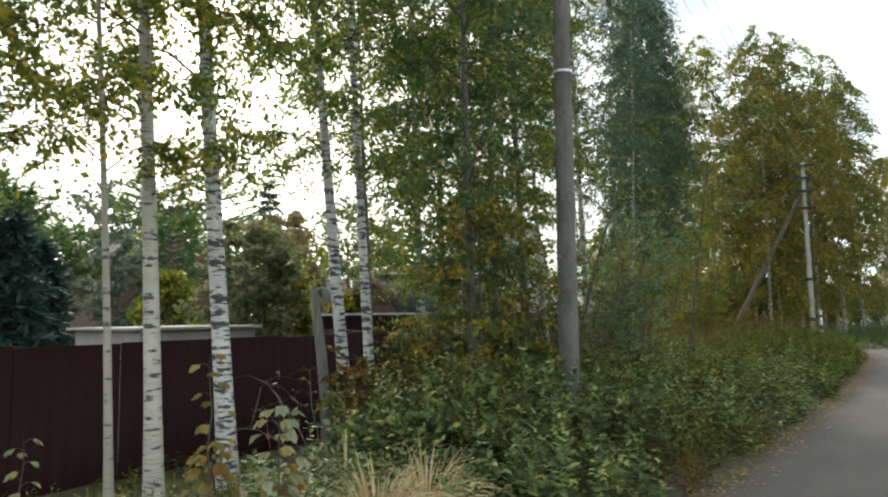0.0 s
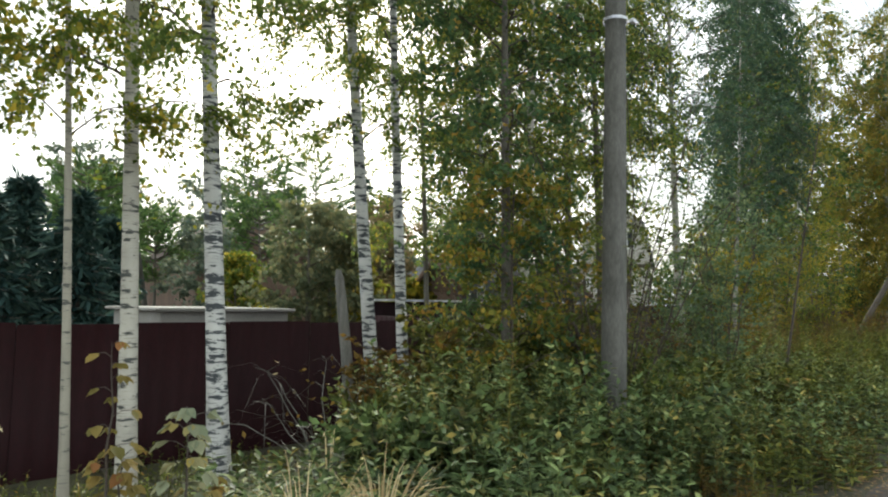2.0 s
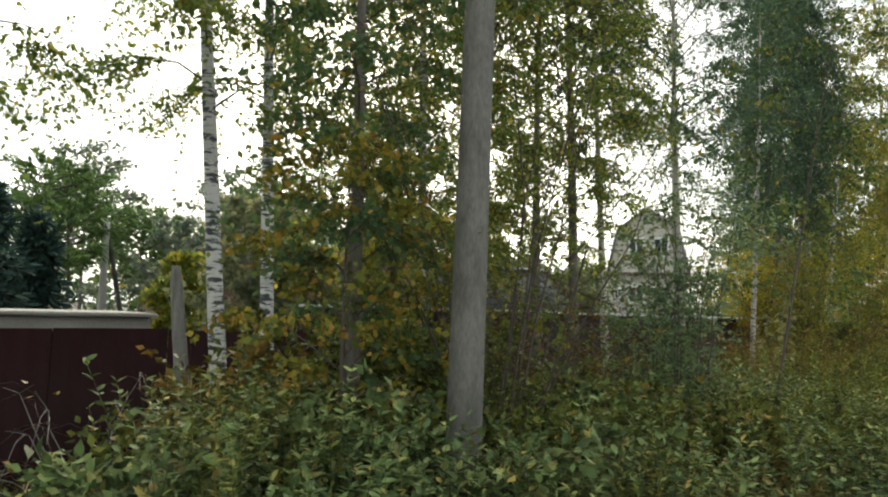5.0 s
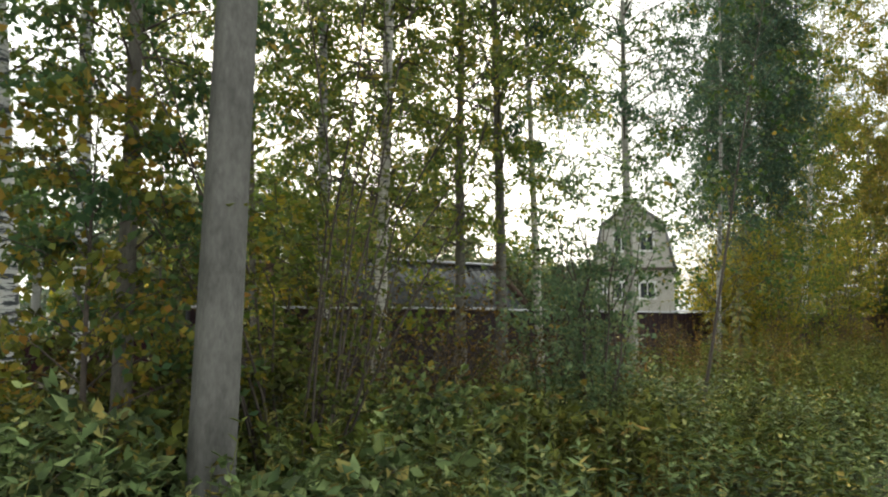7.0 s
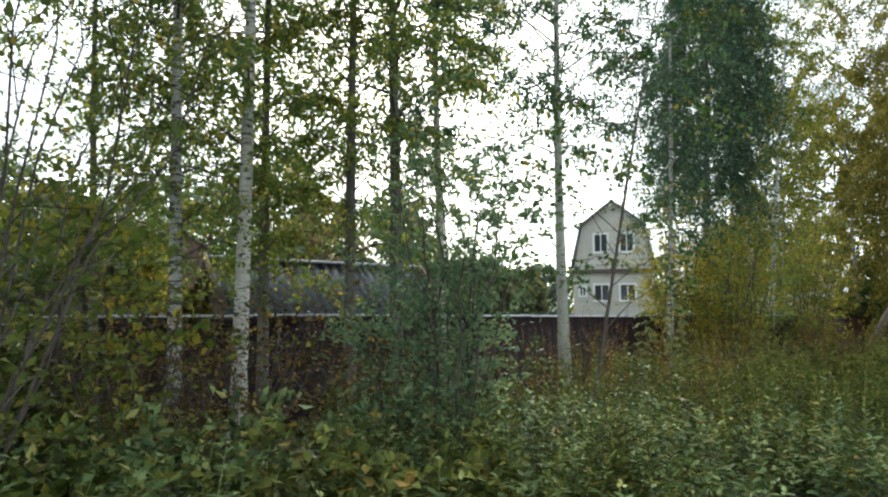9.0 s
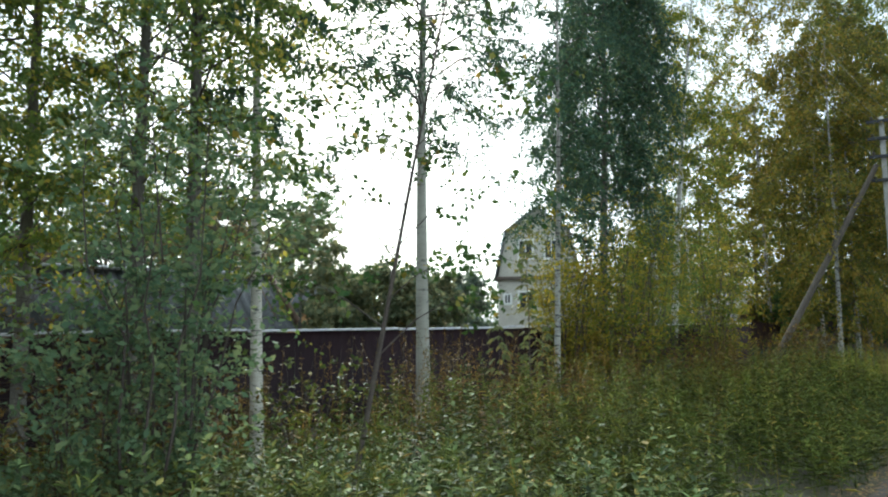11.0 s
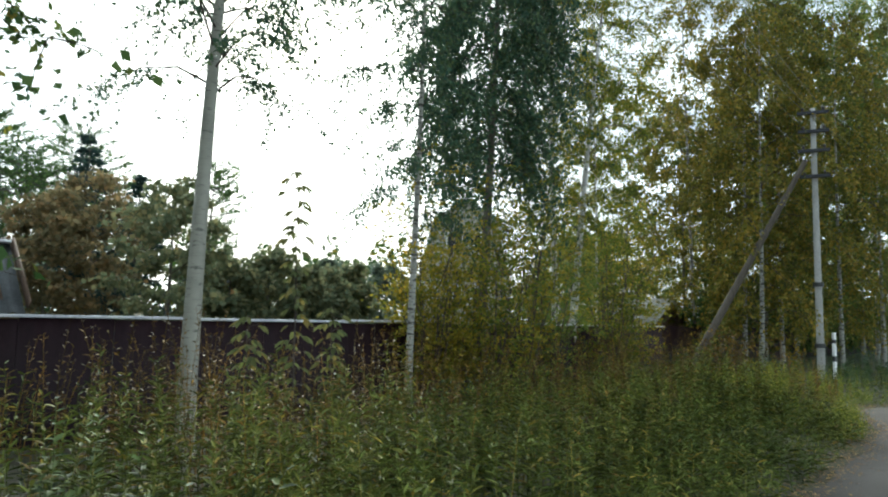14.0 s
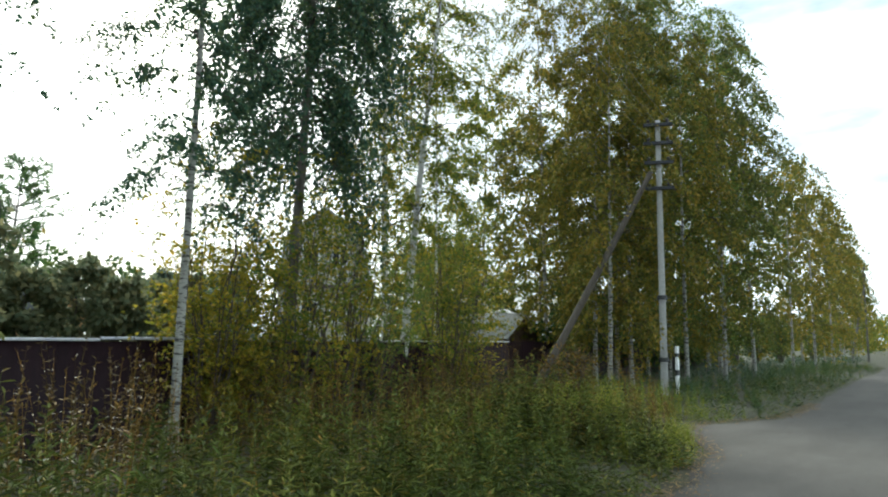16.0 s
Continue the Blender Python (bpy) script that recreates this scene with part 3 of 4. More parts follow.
def outhouse(name, x0, x1, y0, y1, z_eave, z_ridge, wallm, roofm, label, category, along="x", sheets=4):
    """A low building with a two-sided sheet roof; its ridge runs along x or y."""
    h = thing(name, (0, 0, 0), label, category)
    zt, o = z_eave, 0.22
    for lo, hi in (((x0, y0, -0.15), (x1, y0 + 0.12, zt)), ((x0, y1 - 0.12, -0.15), (x1, y1, zt)), ((x0, y0 + 0.12, -0.15), (x0 + 0.12, y1 - 0.12, zt)), ((x1 - 0.12, y0 + 0.12, -0.15), (x1, y1 - 0.12, zt))):
        part("wall", bevel_box("wall", lo, hi, wallm, 0.01), h)
    if along == "x":
        ym = (y0 + y1) / 2
        w = (x1 - x0 + 2 * o) / sheets
        for i in range(sheets):
            xa, xb = x0 - o + i * w, x0 - o + (i + 1) * w - 0.01
            dz = 0.012 * (i % 2)
            k = (z_ridge - z_eave) / (ym - y0)
            ze = z_eave - o * k
            part("roof_sheet", corrugated("roof_sheet", [(xa, y0 - o, ze + dz), (xb, y0 - o, ze + dz), (xb, ym, z_ridge + dz), (xa, ym, z_ridge + dz)], max(3, round(w / 0.17)), roofm), h)
            part("roof_sheet", corrugated("roof_sheet", [(xb, y1 + o, ze + dz), (xa, y1 + o, ze + dz), (xa, ym, z_ridge + dz), (xb, ym, z_ridge + dz)], max(3, round(w / 0.17)), roofm), h)
        part("ridge_cap", bevel_box("ridge_cap", (x0 - o, ym - 0.11, z_ridge + 0.015), (x1 + o, ym + 0.11, z_ridge + 0.06), M_GALV, 0.015), h, "pale metal ridge cap")
        tri = lambda x: [(x, y0, zt), (x, y1, zt), (x, ym, z_ridge - 0.03), (x, ym - 0.01, z_ridge - 0.03)]
        for x in (x0, x1 - 0.1):
            part("gable", slab("gable", tri(x), 0.1, wallm), h)
        for s, x in ((0, x0 - o - 0.03), (1, x1 + o)):
            for ya in (y0 - o, y1 + o):
                q = [(x, ya, z_eave - 0.12), (x + 0.03, ya, z_eave - 0.12), (x + 0.03, ym, z_ridge), (x, ym, z_ridge)]
                part("barge_board", slab("barge_board", q, 0.13, M_BROWNW), h)
    else:
        xm = (x0 + x1) / 2
        w = (y1 - y0 + 2 * o) / sheets
        k = (z_ridge - z_eave) / (xm - x0)
        ze = z_eave - o * k
        for i in range(sheets):
            ya, yb = y0 - o + i * w, y0 - o + (i + 1) * w - 0.01
            part("roof_sheet", corrugated("roof_sheet", [(x0 - o, yb, ze), (x0 - o, ya, ze), (xm, ya, z_ridge), (xm, yb, z_ridge)], max(3, round(w / 0.2)), roofm), h)
            part("roof_sheet", corrugated("roof_sheet", [(x1 + o, ya, ze), (x1 + o, yb, ze), (xm, yb, z_ridge), (xm, ya, z_ridge)], max(3, round(w / 0.2)), roofm), h)
        for y in (y0, y1 - 0.1):
            part("gable", slab("gable", [(x1, y, zt), (x0, y, zt), (xm, y, z_ridge - 0.03), (xm + 0.01, y, z_ridge - 0.03)], -0.1, wallm), h)
    return h


outhouse("shed", -6.0, -2.1, 9.75, 11.5, 1.84, 2.6, M_BROWNW, M_SLATE, "low shed with weathered grey corrugated roof behind the fence", "shed", "x", 6)
outhouse("hut", 20.75, 23.35, 13.0, 17.2, 1.85, 2.72, M_BROWNW, M_SLATE2, "small brown hut with pale corrugated roof", "hut", "y", 5)
outhouse("cottage", -5.8, 0.0, 26.0, 33.0, 3.5, 5.2, M_BROWNW, M_BROWNROOF, "brown-roofed cottage among garden trees", "cottage", "y", 5)
outhouse("ochre_hut", 14.2, 16.6, 36.0, 40.0, 2.7, 4.3, M_OCHRE, M_SLATE, "small ochre wooden hut far behind the fence", "hut", "y", 3)


def flat_garage():
    h = thing("garage", (0, 0, 0), "low grey plastered garage with grey flat roof", "garage")
    part("wall", bevel_box("wall", (-13.3, 7.2, -0.4), (-11.6, 9.2, 1.44), M_PLASTER, 0.02), h)
    part("roof", bevel_box("roof", (-13.4, 7.08, 1.44), (-11.55, 9.3, 1.485), M_PLASTER, 0.02), h, "grey flat roof slab")
    part("door", bevel_box("door", (-12.9, 7.165, -0.3), (-12.0, 7.2, 1.25), M_BROWNW, 0.01), h)


flat_garage()

# ------------------------------------------------------------- poles and wires


def concrete_pole(name, at, height, label, levels, face=0.0, tilt=0.0, skin=None):
    p = thing(name, at, label, "pole", "concrete poles")
    p.matrix_world = Matrix.Translation(at) @ Matrix.Rotation(radians(tilt), 4, "Y") @ Matrix.Rotation(radians(face), 4, "Z")
    s = Stuff()
    sec = []
    for z, a, b in ((-0.3, 0.117, 0.094), (height, 0.076, 0.064)):
        c = 0.022
        sec.append([(-a + c, -b, z), (a - c, -b, z), (a, -b + c, z), (a * 0.9, b - c, z), (a * 0.9 - c, b, z), (-a * 0.9 + c, b, z), (-a * 0.9, b - c, z), (-a, -b + c, z)])
    n = 14
    v = []
    for i in range(n + 1):
        f = i / n
        v += [tuple(p0[j] + (p1[j] - p0[j]) * f for j in range(3)) for p0, p1 in zip(*sec)]
    q = [(i * 8 + j, i * 8 + (j + 1) % 8, (i + 1) * 8 + (j + 1) % 8, (i + 1) * 8 + j) for i in range(n) for j in range(8)]
    top = n * 8
    q += [(top, top + 1, top + 2, top + 3), (top, top + 3, top + 4, top + 7), (top + 4, top + 5, top + 6, top + 7)]
    s.add(v, q)
    part("shaft", s.mesh("shaft", skin or M_CONCRETE), p)
    for z in levels:
        arm = part("crossarm", bevel_box("crossarm", (-0.46, -0.18, z - 0.055), (0.46, -0.085, z + 0.055), M_STEEL, 0.008), p, "dark steel crossarm")
        for x in (-0.3, 0.3):
            t = Stuff()
            zz = [0, 0.05, 0.055, 0.10, 0.105, 0.15, 0.17]
            rr = [0.016, 0.016, 0.05, 0.042, 0.055, 0.035, 0.01]
            t.tube([(x, -0.128, z + 0.03 + k) for k in zz], rr, 8)
            part("insulator", t.mesh("insulator", M_PORC, True), arm)
    return p


P1, P2, P3 = (-10.68, 2.56, -0.02), (19.8, 6.72, 0.0), (74.0, 4.6, 0.0)
pole_a = concrete_pole("utility_pole", P1, 8.9, "tall tapered grey concrete utility pole in the weeds", (8.75, 8.2, 7.7, 7.15), 8, 1.1)
band = Stuff()
band.tube([(0, 0, 4.385), (0, 0, 4.415)], [0.124, 0.123], 10)
part("clamp_band", band.mesh("clamp_band", M_GALV), pole_a, "pale steel clamp band")
part("clamp_bolt", bevel_box("clamp_bolt", (0.07, -0.16, 4.38), (0.14, -0.11, 4.42), M_GALV, 0.006), pole_a)
pole_b = concrete_pole("utility_pole", P2, 8.9, "concrete utility pole with four crossarms beside the road junction", (8.72, 8.1, 7.45, 6.6), -70, 0.0, M_CONCRETE2)
for z in (3.0, 1.05):
    band = Stuff()
    band.tube([(0, 0, z), (0, 0, z + 0.14)], [0.165, 0.163], 10)
    part("band", band.mesh("band", M_BLACK), pole_b, "black band round the shaft")
# strut that leans against the second pole
strut = Stuff()
turn = Matrix.Rotation(radians(70), 3, "Z")
foot, head = turn @ Vector((-2.5, 3.35, -0.1)), turn @ Vector((-0.16, 0.2, 7.15))
strut.tube([foot.lerp(head, i / 8) for i in range(9)], [0.13 - 0.045 * i / 8 for i in range(9)], 8)
part("strut", strut.mesh("strut", M_STRUT), pole_b, "leaning grey-brown wooden strut")
pole_c = concrete_pole("utility_pole", P3, 8.9, "distant concrete utility pole along the road", (8.7, 8.1), 0)
strut = Stuff()
foot, head = Vector((-2.6, 1.2, -0.1)), Vector((-0.12, 0, 7.0))
strut.tube([foot.lerp(head, i / 4) for i in range(5)], [0.13, 0.12, 0.11, 0.1, 0.09], 8)
part("strut", strut.mesh("strut", M_CONCRETE), pole_c)

pole_d = concrete_pole("utility_pole", (-9.65, 21.2, 0.0), 4.0, "short pale concrete pole in the garden behind the fence", (), 20, 0.0, M_CONCRETE2)
strut = Stuff()
foot, head = Vector((1.3, 0.6, -0.1)), Vector((0.1, 0, 3.5))
strut.tube([foot.lerp(head, i / 4) for i in range(5)], [0.09, 0.085, 0.08, 0.075, 0.07], 8)
part("strut", strut.mesh("strut", M_CONCRETE), pole_d)

mk = thing("marker_post", (20.28, 6.45, 0.0), "short white marker post with black bands by the pole", "post")
for z, mm, nm in ((-0.1, M_WHITE, "white_section"), (0.62, M_BLACK, "black_band"), (0.8, M_WHITE, "white_section"), (1.2, M_BLACK, "black_band"), (1.32, M_WHITE, "white_section")):
    hgt = {-0.1: 0.72, 0.62: 0.18, 0.8: 0.4, 1.2: 0.12, 1.32: 0.22}[z]
    part(nm, bevel_box(nm, (-0.09, -0.04, z), (0.09, 0.04, z + hgt), mm, 0.008), mk)

for (a, b), heads in (((P1, P2), ((8.9, -0.3), (8.9, 0.3), (8.35, -0.3), (8.35, 0.3), (7.6, 0.3))), ((P2, P3), ((8.9, -0.3), (8.9, 0.3), (8.25, -0.3), (8.25, 0.3)))):
    for z, off in heads:
        w = Stuff()
        pa, pb = Vector(a) + Vector((0, off, z)), Vector(b) + Vector((0, off, z))
        pts = [pa.lerp(pb, i / 20) - Vector((0, 0, 0.6 * 4 * (i / 20) * (1 - i / 20))) for i in range(21)]
        w.tube(pts, [0.005] * 21, 4)
        tagged(new("overhead_wire", w.mesh("overhead_wire", M_WIRE)), "thin aluminium overhead wire between poles", "wire", "overhead wires")

# ------------------------------------------------------------- trees


def spline(pts, n):
    """A smooth line through the given points."""
    pts = np.asarray(pts, float)
    t = np.linspace(0, len(pts) - 1, n)
    i = np.clip(t.astype(int), 0, len(pts) - 2)
    f = (t - i)[:, None]
    p0, p1, p2, p3 = pts[np.maximum(i - 1, 0)], pts[i], pts[i + 1], pts[np.minimum(i + 2, len(pts) - 1)]
    return 0.5 * (2 * p1 + (p2 - p0) * f + (2 * p0 - 5 * p1 + 4 * p2 - p3) * f ** 2 + (3 * p1 - p0 - 3 * p2 + p3) * f ** 3)


def tree(name, at, height, r0, bark, leaf, label, lean=(0, 0), bend=(0, 0), start=0.3, spread=1.6, branches=40, twigs=9, per_twig=10, leaf_size=0.075,
         droop=0.55, rise=0.9, group="", category="tree", shape=1.0, sides=12, wide=0.62, twig_len=0.7, limb=0.10, clear_to=None):
    """A tapered trunk, limbs with hanging twigs, and a crown of single leaves. lean, bend: shift of the trunk per metre of height, and its bow in metres."""
    root = thing(name, (at[0], at[1], at[2]), label, category, group)
    k = 26
    z = np.linspace(-0.25, height, k)
    u = np.clip(z / height, 0, 1)
    ph = rng.uniform(0, 6.28, 2)
    path = np.stack([lean[0] * z + bend[0] * 4 * u * (1 - u) + 0.03 * height / 10 * np.sin(5 * u + ph[0]), lean[1] * z + bend[1] * 4 * u * (1 - u) + 0.03 * height / 10 * np.sin(4 * u + ph[1]), z], 1)
    rad = r0 * (1 - 0.93 * u ** 0.9) + r0 * 0.35 * np.exp(-np.clip(z, 0, None) * 4)
    s = Stuff()
    s.tube(path, rad, sides)
    part("trunk", s.mesh("trunk", bark, True), root)
    wood, crown = Stuff(), Stuff()
    la, lw = [], []
    for b in range(branches):
        f = start + (1 - start) * ((b + rng.random()) / branches) ** 0.92
        i = min(k - 2, int(f * (k - 1)))
        p0 = path[i] + (path[i + 1] - path[i]) * (f * (k - 1) - i)
        c = (f - start) / (1 - start)
        L = spread * (0.35 + 1.0 * math.sin(math.pi * (0.12 + 0.88 * c) ** shape)) * rng.uniform(0.6, 1.15)
        az = b * 2.399 + rng.uniform(-0.5, 0.5)
        el = rise * rng.uniform(0.55, 1.15)
        t = np.linspace(0, 1, 7)[:, None]
        out = np.array([math.cos(az), math.sin(az), 0.0])
        bp = p0 + out * L * t * math.cos(el) ** 0.7 + np.array([0, 0, 1.0]) * L * (math.sin(el) * t - droop * t ** 2.2)
        bp += rng.normal(size=bp.shape) * 0.03 * L * t
        r = max(0.005, min(rad[i] * 0.4, limb * r0 + 0.004 * L))
        wood.tube(bp[[0, 2, 4, 6]], (r * (1 - 0.85 * t[:, 0]))[[0, 2, 4, 6]], 4)
        m = max(3, int(twigs * (0.5 + 0.5 * L / spread)))
        for _ in range(m):
            g = rng.uniform(0.22, 1.0) ** 0.8
            j = min(5, int(g * 6))
            q0 = bp[j] + (bp[j + 1] - bp[j]) * (g * 6 - j)
            a2 = az + rng.normal() * 0.9
            tl = twig_len * rng.uniform(0.4, 1.2)
            way = np.array([math.cos(a2), math.sin(a2), 0.25 - droop * rng.uniform(0.2, 1.6)])
            tt = np.linspace(0, 1, 4)[:, None]
            tp = q0 + way * tl * tt + np.array([0, 0, -1.0]) * tl * droop * 0.9 * tt ** 2
            wood.ribbon(tp[[0, 1, 3]], 0.004 if leaf_size < 0.12 else 0.006)
            n = rng.poisson(per_twig)
            h = rng.uniform(0.1, 1.0, n)
            jj = np.minimum(2, (h * 3).astype(int))
            la.append(tp[jj] + (tp[jj + 1] - tp[jj]) * (h * 3 - jj)[:, None] + rng.normal(size=(n, 3)) * 0.035 * (leaf_size / 0.08))
            w = rng.normal(size=(n, 3)) * 0.7
            w[:, 2] -= 0.55 * (0.4 + droop)
            lw.append(w)
    la, lw = np.concatenate(la), np.concatenate(lw)
    crown.leaves(la, lw, leaf_size * rng.uniform(0.65, 1.25, len(la)), wide, 0.14)
    part("branchwork", wood.mesh("branchwork", M_TWIG), root)
    part("crown", crown.mesh("crown", leaf), root)
    return root


def conifer(name, at, height, spread, needle, label, tiers=22, start=0.06, group="conifers behind the fence", pine=False):
    """A trunk with whorls of boughs that carry sprays of needles."""
    root = thing(name, at, label, "conifer", group)
    s = Stuff()
    z = np.linspace(-0.2, height, 8)
    s.tube(np.stack([0.06 * np.sin(z), 0.05 * np.cos(z), z], 1), height * 0.016 * (1 - 0.93 * np.clip(z / height, 0, 1)), 8)
    part("trunk", s.mesh("trunk", M_BARK, True), root)
    wood, crown = Stuff(), Stuff()
    for t in range(tiers):
        f = start + (1 - start) * (t + rng.random() * 0.6) / tiers
        zz = height * f
        L0 = spread * ((1 - f) ** 0.85 + 0.04) if not pine else spread * (0.35 + 0.8 * math.sin(math.pi * min(1, (f - start) / (1 - start)) ** 0.8))
        nb = 9 if not pine else 6
        for b in range(nb):
            az, L = rng.uniform(0, 6.283), L0 * rng.uniform(0.65, 1.15)
            tt = np.linspace(0, 1, 5)[:, None]
            out = np.array([math.cos(az), math.sin(az), 0.0])
            up = 0.35 if pine else -0.15
            bp = np.array([0, 0, zz]) + out * L * tt + np.array([0, 0, 1.0]) * L * (up * tt + (-0.1 if pine else -0.28) * tt + (0.1 if pine else 0.22) * tt ** 2)
            wood.tube(bp[[0, 2, 4]], (0.012 + 0.012 * L * (1 - tt[:, 0]))[[0, 2, 4]], 3)
            n = int((14 if pine else 19) * max(0.6, L) + 5)
            g = rng.uniform(0.15 if not pine else 0.35, 1.0, n)
            j = np.minimum(3, (g * 4).astype(int))
            p = bp[j] + (bp[j + 1] - bp[j]) * (g * 4 - j)[:, None]
            w = out * 0.7 + rng.normal(size=(n, 3)) * 0.65
            w[:, 2] += 0.35 if pine else -0.35
            crown.leaves(p, w, rng.uniform(0.16, 0.34, n), 0.22, 0.05)
            crown.leaves(p + rng.normal(size=(n, 3)) * 0.06, w + rng.normal(size=(n, 3)) * 0.6, rng.uniform(0.14, 0.34, n), 0.22, 0.05)
    part("branchwork", wood.mesh("branchwork", M_BARK), root)
    part("crown", crown.mesh("crown", needle), root)
    return root


def shrub(name, at, height, radius, leaf, label, stems=9, twigs=8, per_twig=12, leaf_size=0.07, wide=0.55, bark=M_TWIG, spread=0.5, category="shrub", group="", droop=0.25, twig_len=0.4, r0=0.012):
    """Several stems from one base, with side twigs and single leaves."""
    root = thing(name, at, label, category, group)
    crown = Stuff()
    la, lw = [], []
    for b in range(stems):
        az, h = b * 2.399 + rng.uniform(-0.4, 0.4), height * rng.uniform(0.6, 1.05)
        out = np.array([math.cos(az), math.sin(az), 0.0]) * radius * rng.uniform(0.25, 1.0)
        t = np.linspace(0, 1, 7)[:, None]
        sp = out * (t ** 1.3) + np.array([0, 0, 1.0]) * h * (t - droop * 0.3 * t ** 3) + np.array([0.1 * math.cos(az), 0.1 * math.sin(az), -0.08])
        sp += rng.normal(size=sp.shape) * 0.02 * height * t
        wood = Stuff()
        wood.tube(sp, r0 * (0.6 + 0.4 * height) * (1 - 0.8 * t[:, 0]), 5)
        for _ in range(twigs):
            g = rng.uniform(0.15, 1.0)
            j = min(5, int(g * 6))
            q0 = sp[j] + (sp[j + 1] - sp[j]) * (g * 6 - j)
            a2, tl = rng.uniform(0, 6.283), twig_len * rng.uniform(0.5, 1.3)
            way = np.array([math.cos(a2), math.sin(a2), rng.uniform(0.0, 0.9)])
            tt = np.linspace(0, 1, 4)[:, None]
            tp = q0 + way * tl * tt - np.array([0, 0, 1.0]) * tl * droop * tt ** 2
            wood.ribbon(tp[[0, 1, 3]], 0.004)
            n = rng.poisson(per_twig)
            if n:
                hh = rng.uniform(0.1, 1, n)
                jj = np.minimum(2, (hh * 3).astype(int))
                la.append(tp[jj] + (tp[jj + 1] - tp[jj]) * (hh * 3 - jj)[:, None] + rng.normal(size=(n, 3)) * 0.02)
                w = way + rng.normal(size=(n, 3)) * 0.8
                w[:, 2] -= 0.3
                lw.append(w)
        part("stem", wood.mesh("stem", bark), root)
    if la:
        la, lw = np.concatenate(la), np.concatenate(lw)
        crown.leaves(la, lw, leaf_size * rng.uniform(0.6, 1.25, len(la)), wide, 0.14, fine=leaf_size > 0.12)
        part("foliage", crown.mesh("foliage", leaf), root)
    return root


def gz(x, y):
    return (x, y, ground_z(x, y))


G1 = "birches along the fence"
near = dict(twigs=20, per_twig=33, leaf_size=0.064, group=G1, twig_len=0.95)
tree("birch", gz(-16.06, 4.45), 12.5, 0.058, M_BIRCH, L_MIX, "white-barked birch in front of the maroon fence", lean=(-0.01, 0.02), start=0.27, spread=1.5, branches=40, **near)
tree("birch", gz(-14.87, 4.46), 9.5, 0.038, M_BIRCH3, L_MIX, "slender tan-barked birch in front of the fence", lean=(-0.03, 0.03), start=0.30, spread=1.2, branches=30, **near)
tree("birch", gz(-14.36, 4.73), 13.5, 0.084, M_BIRCH, L_BIRCH, "tall white birch with few dark marks", lean=(-0.02, 0.045), start=0.24, spread=1.8, branches=44, **near)
tree("birch", gz(-13.51, 4.84), 14.0, 0.103, M_BIRCH2, L_BIRCH, "white birch with many black cross marks", lean=(-0.028, 0.069), start=0.27, spread=1.9, branches=44, **near)
tree("birch", gz(-11.2, 5.54), 13.5, 0.095, M_BIRCH2, L_BIRCH, "leaning white birch, one of a pair", lean=(-0.097, 0.017), start=0.28, spread=1.6, branches=38, **near)
tree("birch", gz(-10.84, 5.58), 13.5, 0.082, M_BIRCH2, L_BIRCH, "leaning white birch, one of a pair", lean=(-0.011, 0.035), start=0.28, spread=1.6, branches=38, **near)
snag = thing("dead_trunk", gz(-11.72, 5.55), "broken grey dead trunk without bark", "dead trunk")
s = Stuff()
s.tube(spline([(0.12, 0, -0.2), (0.06, 0.02, 0.9), (-0.02, 0.05, 1.7), (-0.06, 0.1, 2.2)], 10), [0.09, 0.085, 0.075, 0.07, 0.068, 0.066, 0.064, 0.06, 0.056, 0.035], 9)
part("stem", s.mesh("stem", M_DEAD, True), snag)

G2 = "birches in the middle of the verge"
mid = dict(twigs=16, per_twig=25, leaf_size=0.074, group=G2, twig_len=0.85)
tree("birch", gz(-7.45, 7.75), 13.0, 0.10, M_BIRCHF, L_BIRCH, "grey-white birch behind the twiggy shrubs", lean=(-0.01, 0.0), start=0.18, spread=1.6, branches=60, **mid)
tree("tree", gz(-6.1, 8.3), 13.0, 0.09, M_BARK, L_MIX, "dark grey trunk close to the fence", lean=(0.01, 0.02), start=0.16, spread=1.7, branches=60, **mid)
tree("tree", gz(-8.2, 8.3), 11.0, 0.06, M_BARK, L_BIRCH, "thin dark trunk near the fence corner", lean=(-0.03, 0.02), start=0.24, spread=1.4, branches=42, **mid)
tree("birch", gz(-6.72, 7.37), 13.5, 0.11, M_BIRCH, L_BIRCH, "white birch standing among tall weeds", lean=(-0.027, -0.047), start=0.22, spread=1.7, branches=60, **mid)
tree("birch", gz(-5.05, 7.55), 13.0, 0.10, M_BARK, L_BIRCH, "dark-trunked birch in a loose row", lean=(0.01, 0.03), start=0.2, spread=1.8, branches=78, **mid)
tree("birch", gz(-4.6, 7.2), 13.0, 0.11, M_BARK, L_BIRCH, "dark-trunked birch in a loose row", lean=(0.01, 0.03), start=0.22, spread=1.8, branches=78, **mid)
tree("birch", gz(-3.72, 7.15), 12.5, 0.085, M_BIRCH, L_BIRCHD, "slim white birch by the fence", lean=(0.02, 0.07), start=0.36, spread=0.95, branches=36, **mid)
tree("aspen", gz(-0.55, 7.72), 13.0, 0.125, M_ASPEN, L_BIRCHD, "smooth pale aspen trunk with high crown", lean=(0.064, 0.072), start=0.36, spread=2.3, branches=74, **mid)
